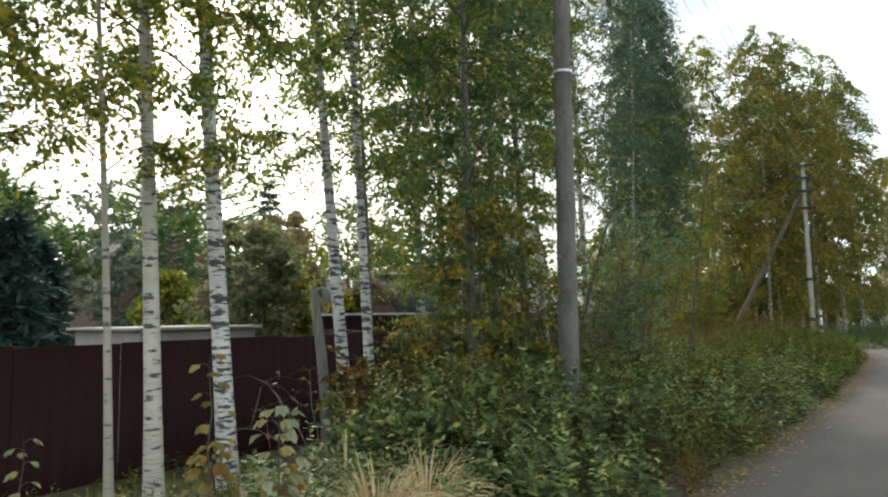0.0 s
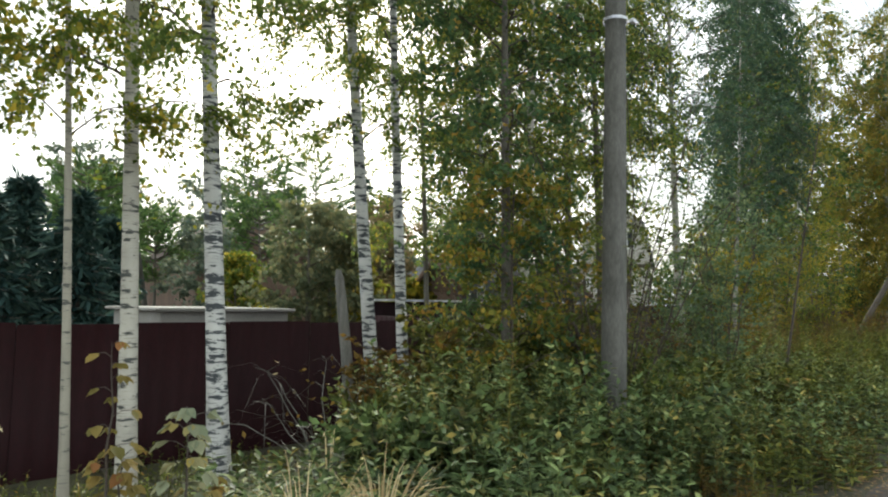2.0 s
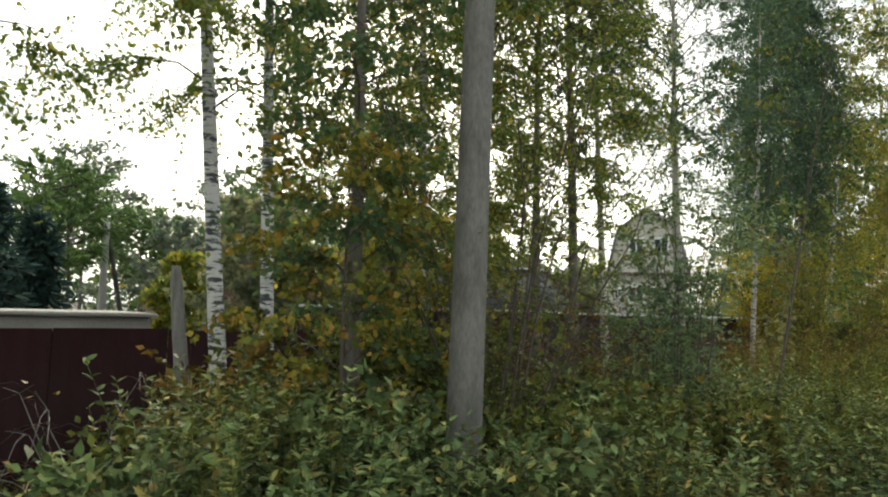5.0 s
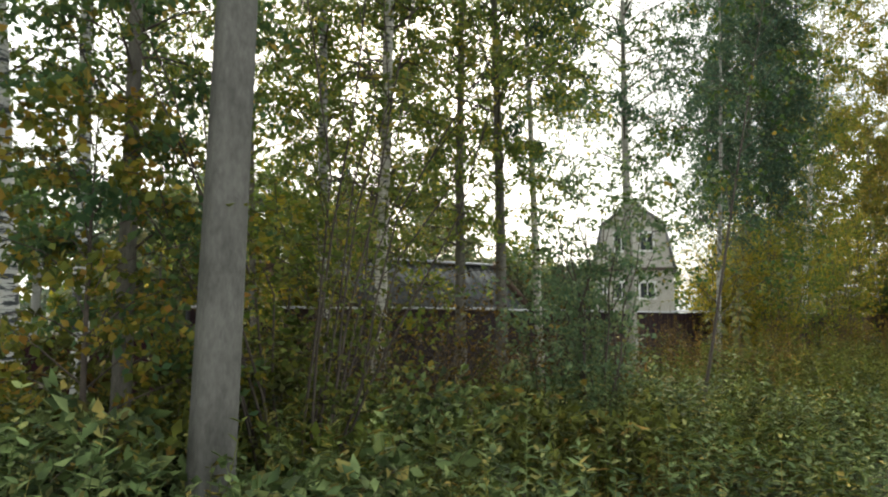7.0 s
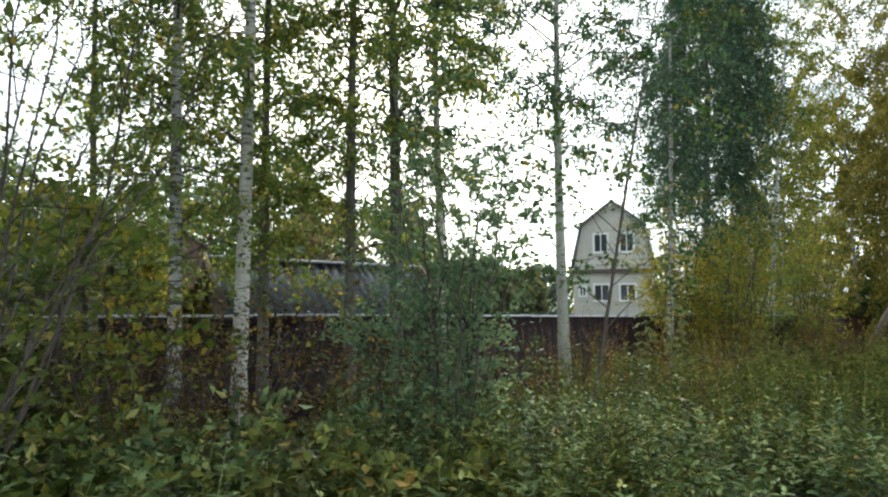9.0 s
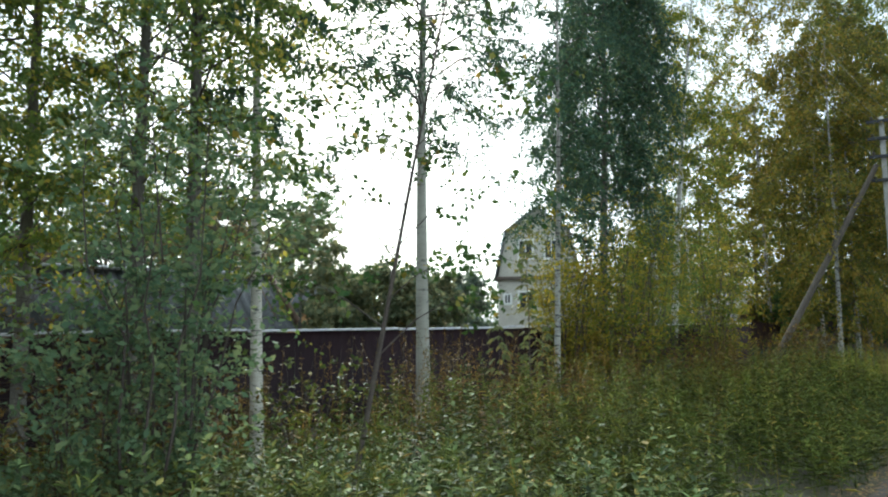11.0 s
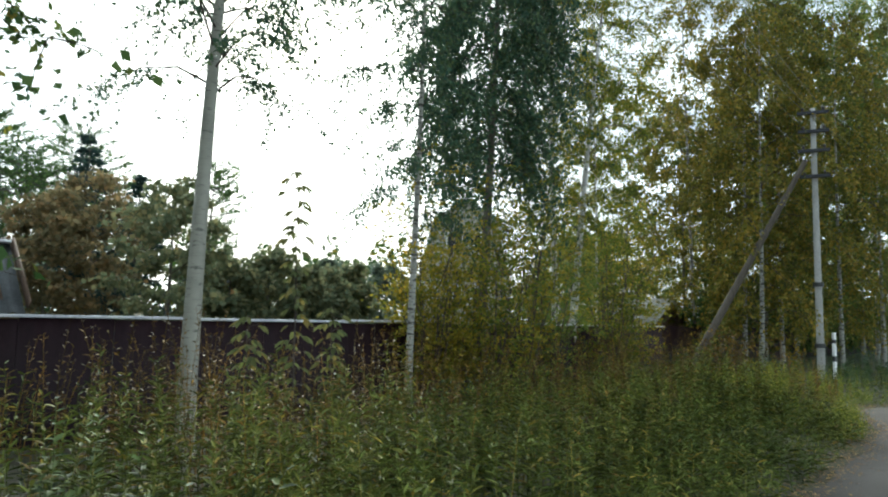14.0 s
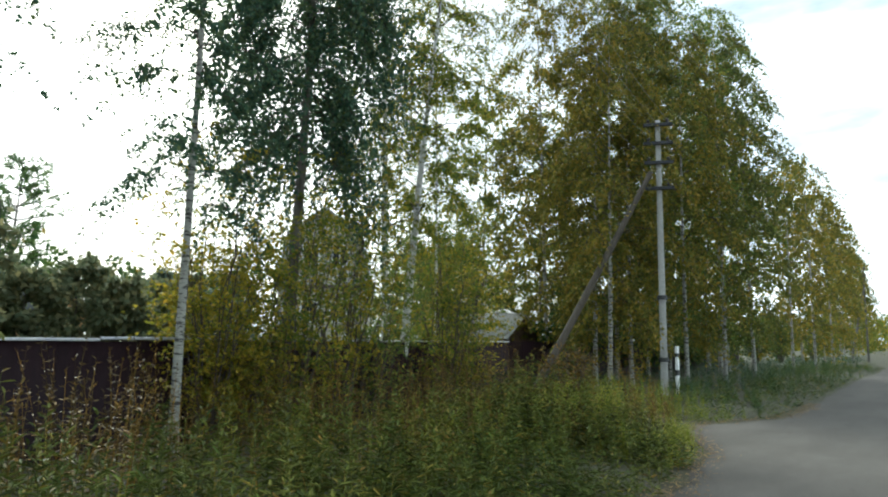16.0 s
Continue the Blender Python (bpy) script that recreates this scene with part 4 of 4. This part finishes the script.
tree("alder", gz(-4.79, 3.6), 6.4, 0.024, M_TWIG, L_DEEP, "thin dark leaning alder with sparse leaves", lean=(0.18, -0.095), start=0.24, spread=1.35, branches=34, twigs=9, per_twig=10, leaf_size=0.064, droop=0.3, group=G2, wide=0.75, twig_len=0.6)
tree("birch", gz(3.97, 8.69), 12.0, 0.075, M_BIRCHF, L_BIRCHD, "slender pale birch with light crown", lean=(-0.05, -0.06), start=0.3, spread=1.15, branches=52, **mid)
tree("weeping_birch", gz(6.57, 9.5), 14.5, 0.13, M_BARK, L_BIRCHD, "dark weeping birch with dense hanging foliage", lean=(0.02, -0.03), start=0.36, spread=1.3, branches=80, twigs=24, per_twig=34, leaf_size=0.092, droop=1.15, twig_len=1.1, group=G2, shape=0.75)
tree("birch", gz(10.07, 9.94), 12.5, 0.115, M_BIRCHW, L_MIX, "white birch with open crown, one of a group", lean=(0.0, 0.03), start=0.30, spread=1.5, branches=46, **mid)
tree("birch", gz(10.33, 9.8), 13.0, 0.12, M_BIRCHW, L_MIX, "leaning white birch with open crown", lean=(0.019, -0.096), start=0.30, spread=1.6, branches=50, **mid)
tree("birch", gz(12.3, 10.2), 12.0, 0.05, M_BIRCHW, L_MIX, "white birch with open crown, one of a group", lean=(0.02, 0.02), start=0.32, spread=1.4, branches=38, **mid)

# birches by the second pole and along the road beyond
G3 = "birches beyond the junction"
ROW = [(22.2, 10.0, 17.5, 0), (20.9, 9.0, 14, 0), (23.9, 9.2, 19, 1), (22.6, 12.2, 18, 0), (26.0, 10.6, 19, 1), (25.4, 7.6, 15, 0), (28.0, 9.0, 19.5, 2), (29.6, 7.2, 17, 1), (31.0, 11.0, 19, 2),
       (32.6, 8.0, 19.5, 2), (34.6, 7.0, 18, 1), (36.0, 9.5, 18, 2), (41.0, 9.6, 15, 1), (47.0, 7.0, 14.5, 0), (51.0, 6.2, 15.5, 0), (55.0, 7.6, 16, 1), (59.0, 6.0, 15, 0), (64.0, 7.2, 15, 1),
       (71.0, 6.6, 14.5, 0), (79.0, 7.0, 14, 1), (88.0, 7.0, 13.5, 0), (99.0, 7.4, 13, 1), (112.0, 7.6, 13, 0)]
for i, (x, y, h, c) in enumerate(ROW):
    far = x > 40
    tree("birch", gz(x, y), h * 0.96, 0.10, M_BIRCHF, (L_ROWY, L_ROWM, L_BIRCH)[c], ("birch with yellow autumn crown", "birch with crown turning yellow", "birch with green drooping crown")[c] + " beside the road",
         lean=(rng.uniform(-0.02, 0.02), rng.uniform(-0.02, 0.02)), start=0.12, spread=2.4, branches=54 if not far else 40, twigs=15 if not far else 10, per_twig=20 if not far else 12,
         leaf_size=0.142 if not far else 0.235, droop=0.8, twig_len=1.1, group=G3, sides=8)

for x, y, h in ((24, 16, 13), (27.5, 15, 13), (30, 14.2, 13), (36, 15.5, 14), (43, 15.8, 14), (52, 16, 14)):
    tree("birch", gz(x, y), h, 0.09, M_BARK, L_ROWM, "dense olive-green birch at the back of the row", start=0.05, spread=2.4, branches=38, twigs=10, per_twig=14, leaf_size=0.23, droop=0.5, twig_len=0.9, group=G3, sides=6)
for x, y, h, r in ((23.5, 12.0, 3.6, 1.5), (27, 12.6, 4.2, 1.7), (31, 12.4, 4.4, 1.8), (35, 12.0, 4.4, 1.9), (40, 11.4, 4.6, 2.0), (46, 11, 4.6, 2.0), (53, 10.4, 4.6, 2.2), (61, 10, 4.6, 2.2), (66, 11, 5, 2.4), (76, 9.5, 5, 2.4), (87, 9.5, 5, 2.6), (100, 9.5, 5, 2.6), (29, 13.2, 4.6, 1.8), (37.5, 12.8, 4.8, 2.0), (43, 12.2, 4.8, 2.0)):
    shrub("hazel_shrub", gz(x, y), h, r, L_DEEP, "dark green hazel shrub under the birches", 14, 14, 14, 0.19, twig_len=0.7, group="hazel shrubs")

# garden trees behind the fences
G4 = "garden trees behind the fence"
GARDEN = [(-8.6, 12.0, 3.7, 5), (-7.7, 12.6, 3.6, 5), (-9.3, 14.2, 2.7, 1), (-6.6, 13.2, 2.8, 0), (-6.2, 11.2, 2.0, 0), (5.2, 22.0, 5.9, 5), (8.4, 24.0, 3.6, 5), (10.3, 24.4, 4.2, 5),
          (11.9, 24.0, 3.6, 5), (13.6, 25, 3.6, 5), (15.7, 26, 4.0, 5), (21.2, 30, 4.7, 4), (17.8, 31, 4.6, 4), (4.8, 28.5, 7.0, 6), (2.6, 26, 5.6, 6), (30.1, 18.0, 5.2, 2), (33, 24, 8.0, 1), (17.5, 14.6, 4.8, 0), (16.4, 12.4, 4.6, 1), (19.2, 15.6, 6.0, 2), (24, 19.5, 5.5, 1),
          (-8, 36, 9, 4), (-7.8, 20, 4.0, 4), (1.5, 44, 10.0, 4), (5.5, 47, 10.5, 4), (10, 49, 10, 4), (14, 52, 8, 4), (20, 52, 6.5, 4), (28, 55, 6.5, 4), (36, 56, 7, 4), (44, 44, 9, 1), (52, 36, 10, 1), (60, 28, 11, 0)]
for x, y, h, c in GARDEN:
    tree("garden_tree", gz(x, y), h, 0.06 + 0.006 * h, M_BARK, (L_YELLOW, L_MIX, L_BIRCH, L_DEEP, L_HAZE, L_HAZEO, L_RUSSET)[c], ("garden tree with golden crown", "garden tree turning yellow", "green garden tree", "deep green garden tree", "hazed grey-green tree", "hazed olive garden tree", "garden tree turning russet")[c] + " behind the fence",
         start=0.12, spread=0.26 * h, branches=32, twigs=9, per_twig=18 if y < 22 else 15 if y < 40 else 6, leaf_size=0.13 if y < 22 else 0.24 if y < 40 else 0.38, droop=0.2, rise=0.7, group=G4, sides=6, wide=0.7, twig_len=0.12 * h)
for x, y, h, sp in ((-13.0, 13.0, 3.9, 1.3), (-12.1, 14.2, 3.5, 1.2), (-14.4, 13.0, 3.6, 1.4), (-13.7, 14.4, 4.3, 1.4), (5.0, 30.5, 9.2, 2.7), (7.6, 31.5, 8.0, 2.4), (18.3, 30, 3.6, 1.0), (31, 47, 6, 1.5)):
    conifer("spruce", gz(x, y), h, sp, L_SPRUCE, "dark blue-green spruce behind the fence")
for x, y, h, sp in ((10.4, 30, 8.8, 1.7), (-4.8, 22.5, 5.4, 1.5), (-10.5, 22, 5.6, 1.6), (-7.9, 24.6, 4.9, 1.5), (7.5, 40, 11.6, 2.8), (3.2, 40, 11.4, 2.6), (5.4, 42, 10.5, 2.6), (-11.3, 20, 5.7, 1.5)):
    conifer("pine", gz(x, y), h, sp, L_PINE, "pine with open dark crown behind the fence", 14, 0.45, "pines behind the fence", True)

# ------------------------------------------------------------- shrubs and saplings of the verge
tree("bird_cherry", gz(-10.9, 3.75), 8.5, 0.075, M_BARK, L_CHERRY, "dense dark green bird cherry beside the pole", start=0.16, spread=0.85, branches=66, twigs=13, per_twig=15, leaf_size=0.076, droop=0.4, wide=0.6, twig_len=0.6, shape=1.25)
tree("maple", gz(-11.15, 3.4), 2.9, 0.03, M_TWIG, L_GOLD, "young maple with golden leaves", start=0.2, spread=0.8, branches=36, twigs=8, per_twig=13, leaf_size=0.06, droop=0.3, wide=0.8, twig_len=0.4)
tree("maple", gz(-9.0, 5.4), 2.6, 0.03, M_TWIG, L_MIX, "young maple with leaves turning yellow", start=0.12, spread=0.9, branches=26, twigs=7, per_twig=9, leaf_size=0.10, droop=0.3, wide=0.85, twig_len=0.4)
shrub("willow_shrub", gz(-9.85, 3.2), 5.2, 1.9, L_ROWM, "tall fan-shaped willow shrub with thin olive foliage beside the pole", 19, 20, 9, 0.062, bark=M_TWIG, twig_len=0.85, r0=0.0045, group="willow shrubs")
shrub("willow_shrub", gz(-8.6, 4.6), 2.6, 1.3, L_ROWM, "willow shrub with thin yellowing foliage", 14, 12, 5, 0.06, bark=M_TWIG, twig_len=0.7, r0=0.006, group="willow shrubs")
shrub("willow_shrub", gz(-12.6, 4.4), 1.5, 1.2, L_RUST, "arching bare bramble stems in front of the fence", 14, 8, 1, 0.06, bark=M_DEAD, twig_len=0.5, r0=0.006, droop=0.8, group="willow shrubs")
shrub("willow_shrub", gz(-7.6, 5.0), 2.4, 1.5, L_RUST, "twiggy half-bare willow shrub", 26, 13, 6, 0.055, bark=M_TWIG, twig_len=0.7, r0=0.006, group="willow shrubs")
shrub("willow_shrub", gz(-8.4, 5.9), 1.9, 1.5, L_RUST, "low rust-brown willow scrub below the trees", 26, 12, 5, 0.05, bark=M_TWIG, twig_len=0.6, r0=0.005, group="willow shrubs")
shrub("willow_shrub", gz(-6.0, 5.6), 2.1, 1.4, L_RUST, "twiggy half-bare willow shrub", 20, 12, 6, 0.06, bark=M_TWIG, twig_len=0.7, r0=0.006)
shrub("willow_shrub", gz(-3.9, 5.6), 1.6, 1.0, L_WEED, "green willow shrub among weeds", 12, 9, 9, 0.07, twig_len=0.5, r0=0.006)
for x, y, h, r, mm in ((6.0, 8.6, 5.0, 1.3, L_MIX), (7.6, 9.0, 6.3, 1.6, L_YELLOW), (8.7, 9.2, 4.6, 1.2, L_BIRCH), (10.9, 8.9, 5.2, 1.4, L_MIX), (12.2, 9.3, 4.4, 1.2, L_YELLOW), (5.2, 9.0, 3.4, 1.0, L_YELLOW), (4.6, 8.9, 5.0, 0.95, L_YELLOW)):
    shrub("birch_thicket", gz(x, y), h, r, mm, "dense thicket of young yellow-green birch shoots", 20, 20, 17, 0.076, twig_len=0.8, r0=0.006, group="thickets at the fence")
for x, y, h, r in ((-6.05, 3.95, 4.5, 0.7), (-5.75, 4.3, 3.9, 0.65), (-6.35, 4.4, 2.8, 0.6)):
    shrub("alder_shrub", gz(x, y), h, r, L_ALDER, "grey-green alder shrub among the weeds", 8, 24, 16, 0.068, twig_len=0.6, group="alder shrubs", r0=0.006)
for x, y, h, r in ((16.3, 8.2, 2.0, 0.9), (14.8, 7.6, 1.6, 0.8)):
    shrub("rowan_shrub", gz(x, y), h, r, L_RUST, "rowan shrub with rust-tinged leaves", 10, 9, 7, 0.09, twig_len=0.45)
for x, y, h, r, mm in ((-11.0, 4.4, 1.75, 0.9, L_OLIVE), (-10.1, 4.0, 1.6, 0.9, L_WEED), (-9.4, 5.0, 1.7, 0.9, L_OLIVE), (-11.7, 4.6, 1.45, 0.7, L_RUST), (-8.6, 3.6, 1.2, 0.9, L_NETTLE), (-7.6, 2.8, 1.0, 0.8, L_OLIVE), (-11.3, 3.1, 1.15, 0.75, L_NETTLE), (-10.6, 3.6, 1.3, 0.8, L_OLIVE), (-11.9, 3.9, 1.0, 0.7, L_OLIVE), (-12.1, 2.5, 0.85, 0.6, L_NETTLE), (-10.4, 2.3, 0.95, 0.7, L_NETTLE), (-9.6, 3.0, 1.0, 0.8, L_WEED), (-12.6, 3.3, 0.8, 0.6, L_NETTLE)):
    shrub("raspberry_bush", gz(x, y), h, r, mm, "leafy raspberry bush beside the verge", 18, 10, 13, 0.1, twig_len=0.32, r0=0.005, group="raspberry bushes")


def sapling(at, height, leaf, label, leaves=14, size=0.2, lean=(0, 0), name="maple_sapling", wide=0.95):
    """One thin stem with pairs of large hanging leaves on stalks."""
    root = thing(name, at, label, "sapling", "saplings")
    t = np.linspace(0, 1, 8)[:, None]
    p = np.array([[lean[0], lean[1], 1.0]]) * height * t + rng.normal(size=(8, 3)) * 0.012 * t
    p[0, 2] = -0.08
    s = Stuff()
    s.tube(p, 0.011 * (1.15 - t[:, 0]), 6)
    at_l, way = [], []
    for i in range(leaves):
        g = 0.25 + 0.75 * (i + 0.5) / leaves
        j = min(6, int(g * 7))
        q = p[j] + (p[j + 1] - p[j]) * (g * 7 - j)
        az = i * 2.0 + rng.uniform(-0.4, 0.4)
        d = np.array([math.cos(az), math.sin(az), 0.35])
        e = q + d * rng.uniform(0.05, 0.13)
        s.tube([q, (q + e) / 2 + [0, 0, 0.015], e], [0.003, 0.0025, 0.002], 3)
        for k in (-0.75, 0, 0.75):
            at_l.append(e)
            way.append([math.cos(az + k), math.sin(az + k), -0.75 + 0.15 * abs(k)])
    part("stem", s.mesh("stem", M_TWIG), root)
    c = Stuff()
    c.leaves(at_l, way, size * rng.uniform(0.7, 1.1, len(at_l)), wide * 0.78, 0.10, fine=True, flat=0.5)
    part("foliage", c.mesh("foliage", leaf), root)
    return root


sapling(gz(-14.75, 2.29), 0.98, L_MAPLE, "maple sapling with pale green leaves", 25, 0.098)
sapling(gz(-14.6, 2.45), 0.5, L_MAPLEY, "low maple sapling with yellow leaves", 20, 0.098)
sapling(gz(-14.96, 2.69), 0.72, L_MAPLEY, "maple sapling with yellow leaves below a birch", 22, 0.098)
sapling(gz(-15.05, 2.6), 1.3, L_MAPLEY, "thin maple sapling with rusty leaves", 16, 0.082)
sapling(gz(-15.31, 5.0), 0.75, L_MAPLE, "sapling with pale leaves by the fence", 10, 0.09)
sapling(gz(-15.75, 4.7), 0.6, L_MAPLE, "sapling with pale leaves by the fence", 9, 0.09)
sapling(gz(-0.45, 5.52), 3.1, L_SAPLING, "tall sapling with large drooping leaves", 44, 0.14, (-0.02, 0.0), "cherry_sapling", 0.6)
sapling(gz(-0.95, 5.7), 1.65, L_SAPLING, "low sapling with large drooping leaves", 28, 0.15, (0.05, 0), "cherry_sapling", 0.6)
sapling(gz(0.2, 5.9), 1.75, L_SAPLING, "low sapling with large drooping leaves", 28, 0.15, (0.03, 0), "cherry_sapling", 0.6)


def tussock(at, blades, length, leaf, label, spread=0.35):
    root = thing("dry_grass_tussock", at, label, "grass", "grass tussocks")
    s = Stuff()
    for _ in range(blades):
        az, r = rng.uniform(0, 6.283), rng.uniform(0, 0.12)
        L, out = length * rng.uniform(0.6, 1.15), rng.uniform(0.3, 1.0) * spread
        t = np.linspace(0, 1, 6)
        d = np.array([math.cos(az), math.sin(az)])
        rr = r + out * t ** 1.6
        zz = L * (t - 0.92 * (out / spread) * t ** 2.4) - 0.05
        p = np.stack([d[0] * rr, d[1] * rr, zz], 1)
        side = np.array([-d[1], d[0], 0.15]) * 0.0085
        w = (1 - 0.85 * t)[:, None]
        v = np.concatenate([p - side * w, p + side * w + [0, 0, 0.0015]])
        s.add(v, [(i, i + 1, 7 + i, 6 + i) for i in range(5)])
    part("tuft", s.mesh("tuft", leaf), root)


tussock(gz(-14.3, 1.85), 320, 0.98, L_STRAW, "tussock of dry straw-coloured grass at the verge", 0.7)
tussock(gz(-13.75, 1.95), 240, 0.92, L_STRAW, "tussock of dry straw-coloured grass at the verge", 0.75)
tussock(gz(-13.2, 3.4), 7, 1.15, L_STRAW, "few tall dry grass stalks", 0.3)

# ------------------------------------------------------------- weeds, litter and far woods


def weeds(name, leaf, label, spots, height, leaf_size, per=22, wide=0.34, droop=0.35, plume=0):
    """Upright weeds: a thin stem set all round with narrow leaves."""
    s = Stuff()
    at_l, way, sz = [], [], []
    for x, y, h in spots:
        z0 = ground_z(x, y)
        h = h * height
        ln = rng.normal(size=2) * 0.13
        t = np.linspace(0, 1, 4)[:, None]
        p = np.array([[x, y, z0 - 0.03]]) + np.concatenate([ln[None, :] * h * t ** 1.5, h * t], 1)
        s.ribbon(p, 0.0045)
        n = max(6, int(per * h / height))
        g = np.linspace(0.18, 1.0, n) + rng.normal(size=n) * 0.02
        g = np.clip(g, 0.05, 0.999)
        j = np.minimum(2, (g * 3).astype(int))
        at_l.append(p[j] + (p[j + 1] - p[j]) * (g * 3 - j)[:, None])
        az = np.arange(n) * 2.399 + rng.uniform(0, 6)
        way.append(np.stack([np.cos(az), np.sin(az), rng.uniform(-droop, 0.75 - droop, n) + 0.5 * g], 1))
        sz.append(leaf_size * (1.15 - 0.6 * g) * rng.uniform(0.7, 1.2, n))
    s.leaves(np.concatenate(at_l), np.concatenate(way), np.concatenate(sz), wide, 0.10, fine=leaf_size > 0.12, flat=0.6)
    tagged(new(name, s.mesh(name, leaf)), label, "weeds", kind="stuff")


def scatter(n, x0, x1, y0, y1, cond=lambda x, y: True, patch=0.0, seed=0.0):
    """Random spots beside the road, in drifts where patch is above 0; with a height factor each."""
    out = []
    while len(out) < n:
        x, y = rng.uniform(x0, x1), rng.uniform(y0, y1)
        d = y - road_edge(x)
        if d < 0.12 or not cond(x, y):
            continue
        if patch and noise.noise(Vector((x * 0.55 + seed, y * 0.55, seed))) < patch - 0.5:
            continue
        edge = min(1.0, 0.35 + d * 0.55)
        k = (1.0 + 0.5 * noise.noise(Vector((x * 0.8, y * 0.8, 9.1 + seed)))) * (0.78 if -9.6 < x < -3.0 and y > 1.8 else 1.0)
        out.append((x, y, edge * k * rng.uniform(0.45, 1.12)))
    return out


clear = lambda x, y: not (x < -12.6 and y > 2.4) and not (x < -9.5 and y > 5.2)
pole_gap = lambda x, y: clear(x, y) and (x - P1[0]) ** 2 + (y - P1[1]) ** 2 > 0.05
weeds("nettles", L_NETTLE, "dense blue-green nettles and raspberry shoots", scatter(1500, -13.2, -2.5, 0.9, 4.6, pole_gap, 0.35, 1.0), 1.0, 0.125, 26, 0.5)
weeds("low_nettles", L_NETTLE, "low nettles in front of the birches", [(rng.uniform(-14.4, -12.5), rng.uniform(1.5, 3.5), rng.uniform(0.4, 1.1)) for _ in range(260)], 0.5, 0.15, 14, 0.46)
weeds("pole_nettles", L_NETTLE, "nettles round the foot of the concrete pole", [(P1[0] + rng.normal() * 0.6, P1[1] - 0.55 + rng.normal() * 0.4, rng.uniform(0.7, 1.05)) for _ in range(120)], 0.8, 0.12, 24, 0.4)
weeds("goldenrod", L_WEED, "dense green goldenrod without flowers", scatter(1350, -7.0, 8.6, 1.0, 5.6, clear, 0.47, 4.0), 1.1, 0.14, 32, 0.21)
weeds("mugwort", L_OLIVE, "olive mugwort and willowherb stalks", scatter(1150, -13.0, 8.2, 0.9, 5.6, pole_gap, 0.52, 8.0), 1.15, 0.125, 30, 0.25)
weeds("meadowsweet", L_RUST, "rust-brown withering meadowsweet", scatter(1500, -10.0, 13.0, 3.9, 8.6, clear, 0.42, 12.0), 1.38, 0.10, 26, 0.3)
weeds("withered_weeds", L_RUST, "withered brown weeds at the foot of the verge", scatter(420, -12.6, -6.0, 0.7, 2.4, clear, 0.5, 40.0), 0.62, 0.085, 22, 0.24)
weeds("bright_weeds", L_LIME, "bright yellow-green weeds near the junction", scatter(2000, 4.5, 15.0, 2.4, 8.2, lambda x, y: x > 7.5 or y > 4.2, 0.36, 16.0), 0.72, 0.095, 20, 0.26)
weeds("low_weeds", L_WEED, "low green weeds at the road edge", scatter(2600, -17.5, 34, 0.4, 6.0, lambda x, y: y - road_edge(x) < 3.2 or x < -12, 0.0, 20.0), 0.22, 0.08, 9, 0.4)
weeds("fence_weeds", L_OLIVE, "sparse low weeds below the fence", scatter(900, -19, -12.5, 1.3, 6.5, lambda x, y: True, 0.35, 24.0), 0.3, 0.08, 10, 0.4)
weeds("far_verge_weeds", L_DEEP, "green weeds along the verge beyond the junction", scatter(1300, 14.5, 55, 2.4, 7.5, lambda x, y: True, 0.3, 28.0), 0.5, 0.13, 14, 0.34)
weeds("far_verge_nettles", L_BIRCHD, "dark weeds below the birch row", scatter(1000, 17, 80, 5.0, 11.5, lambda x, y: True, 0.3, 32.0), 0.6, 0.16, 14, 0.36)

lit = Stuff()
lp, lw = [], []
for _ in range(4600):
    x = rng.uniform(-18, 20)
    y = road_edge(x) + rng.normal() * 0.15 + 0.0
    lp.append((x, y, max(0.016, ground_z(x, y) + 0.012)))
    a = rng.uniform(0, 6.283)
    lw.append((math.cos(a), math.sin(a), rng.uniform(-0.05, 0.25)))
for _ in range(2600):
    x, y = rng.uniform(-18, 14), rng.uniform(0.9, 6.4)
    if y < road_edge(x):
        continue
    lp.append((x, y, ground_z(x, y) + 0.012))
    a = rng.uniform(0, 6.283)
    lw.append((math.cos(a), math.sin(a), rng.uniform(-0.05, 0.3)))
lit.leaves(lp, lw, rng.uniform(0.03, 0.06, len(lp)), 0.7, 0.1, flat=0.9)
tagged(new("fallen_leaves", lit.mesh("fallen_leaves", L_LITTER)), "yellow and brown fallen leaves along the road edge", "leaves", kind="stuff")


def far_woods(name, leaf, label, spots, size, n):
    s, t = Stuff(), Stuff()
    p, w, z = [], [], []
    for x, y, h in spots:
        k = n
        u = rng.uniform(0.03, 1, k)
        r = h * 0.22 * np.sin(np.pi * np.clip(u, 0.06, 0.97)) ** 0.6 * rng.uniform(0.2, 1, k) ** 0.5
        a = rng.uniform(0, 6.283, k)
        p.append(np.stack([x + r * np.cos(a), y + r * np.sin(a), u * h], 1))
        w.append(rng.normal(size=(k, 3)))
        z.append(size * rng.uniform(0.6, 1.3, k))
    s.leaves(np.concatenate(p), np.concatenate(w), np.concatenate(z), 0.7, 0.1)
    tagged(new(name, s.mesh(name, leaf)), label, "woods", kind="stuff")


far_woods("far_woods", L_MIX, "distant mixed autumn woods at the end of the road", [(rng.uniform(130, 230), rng.uniform(-12, 60), rng.uniform(5, 9)) for _ in range(70)], 0.9, 150)
far_woods("far_dark_woods", L_DEEP, "distant green woods behind the gardens", [(rng.uniform(-70, 130), rng.uniform(70, 120), rng.uniform(8, 14)) for _ in range(110)], 1.0, 150)
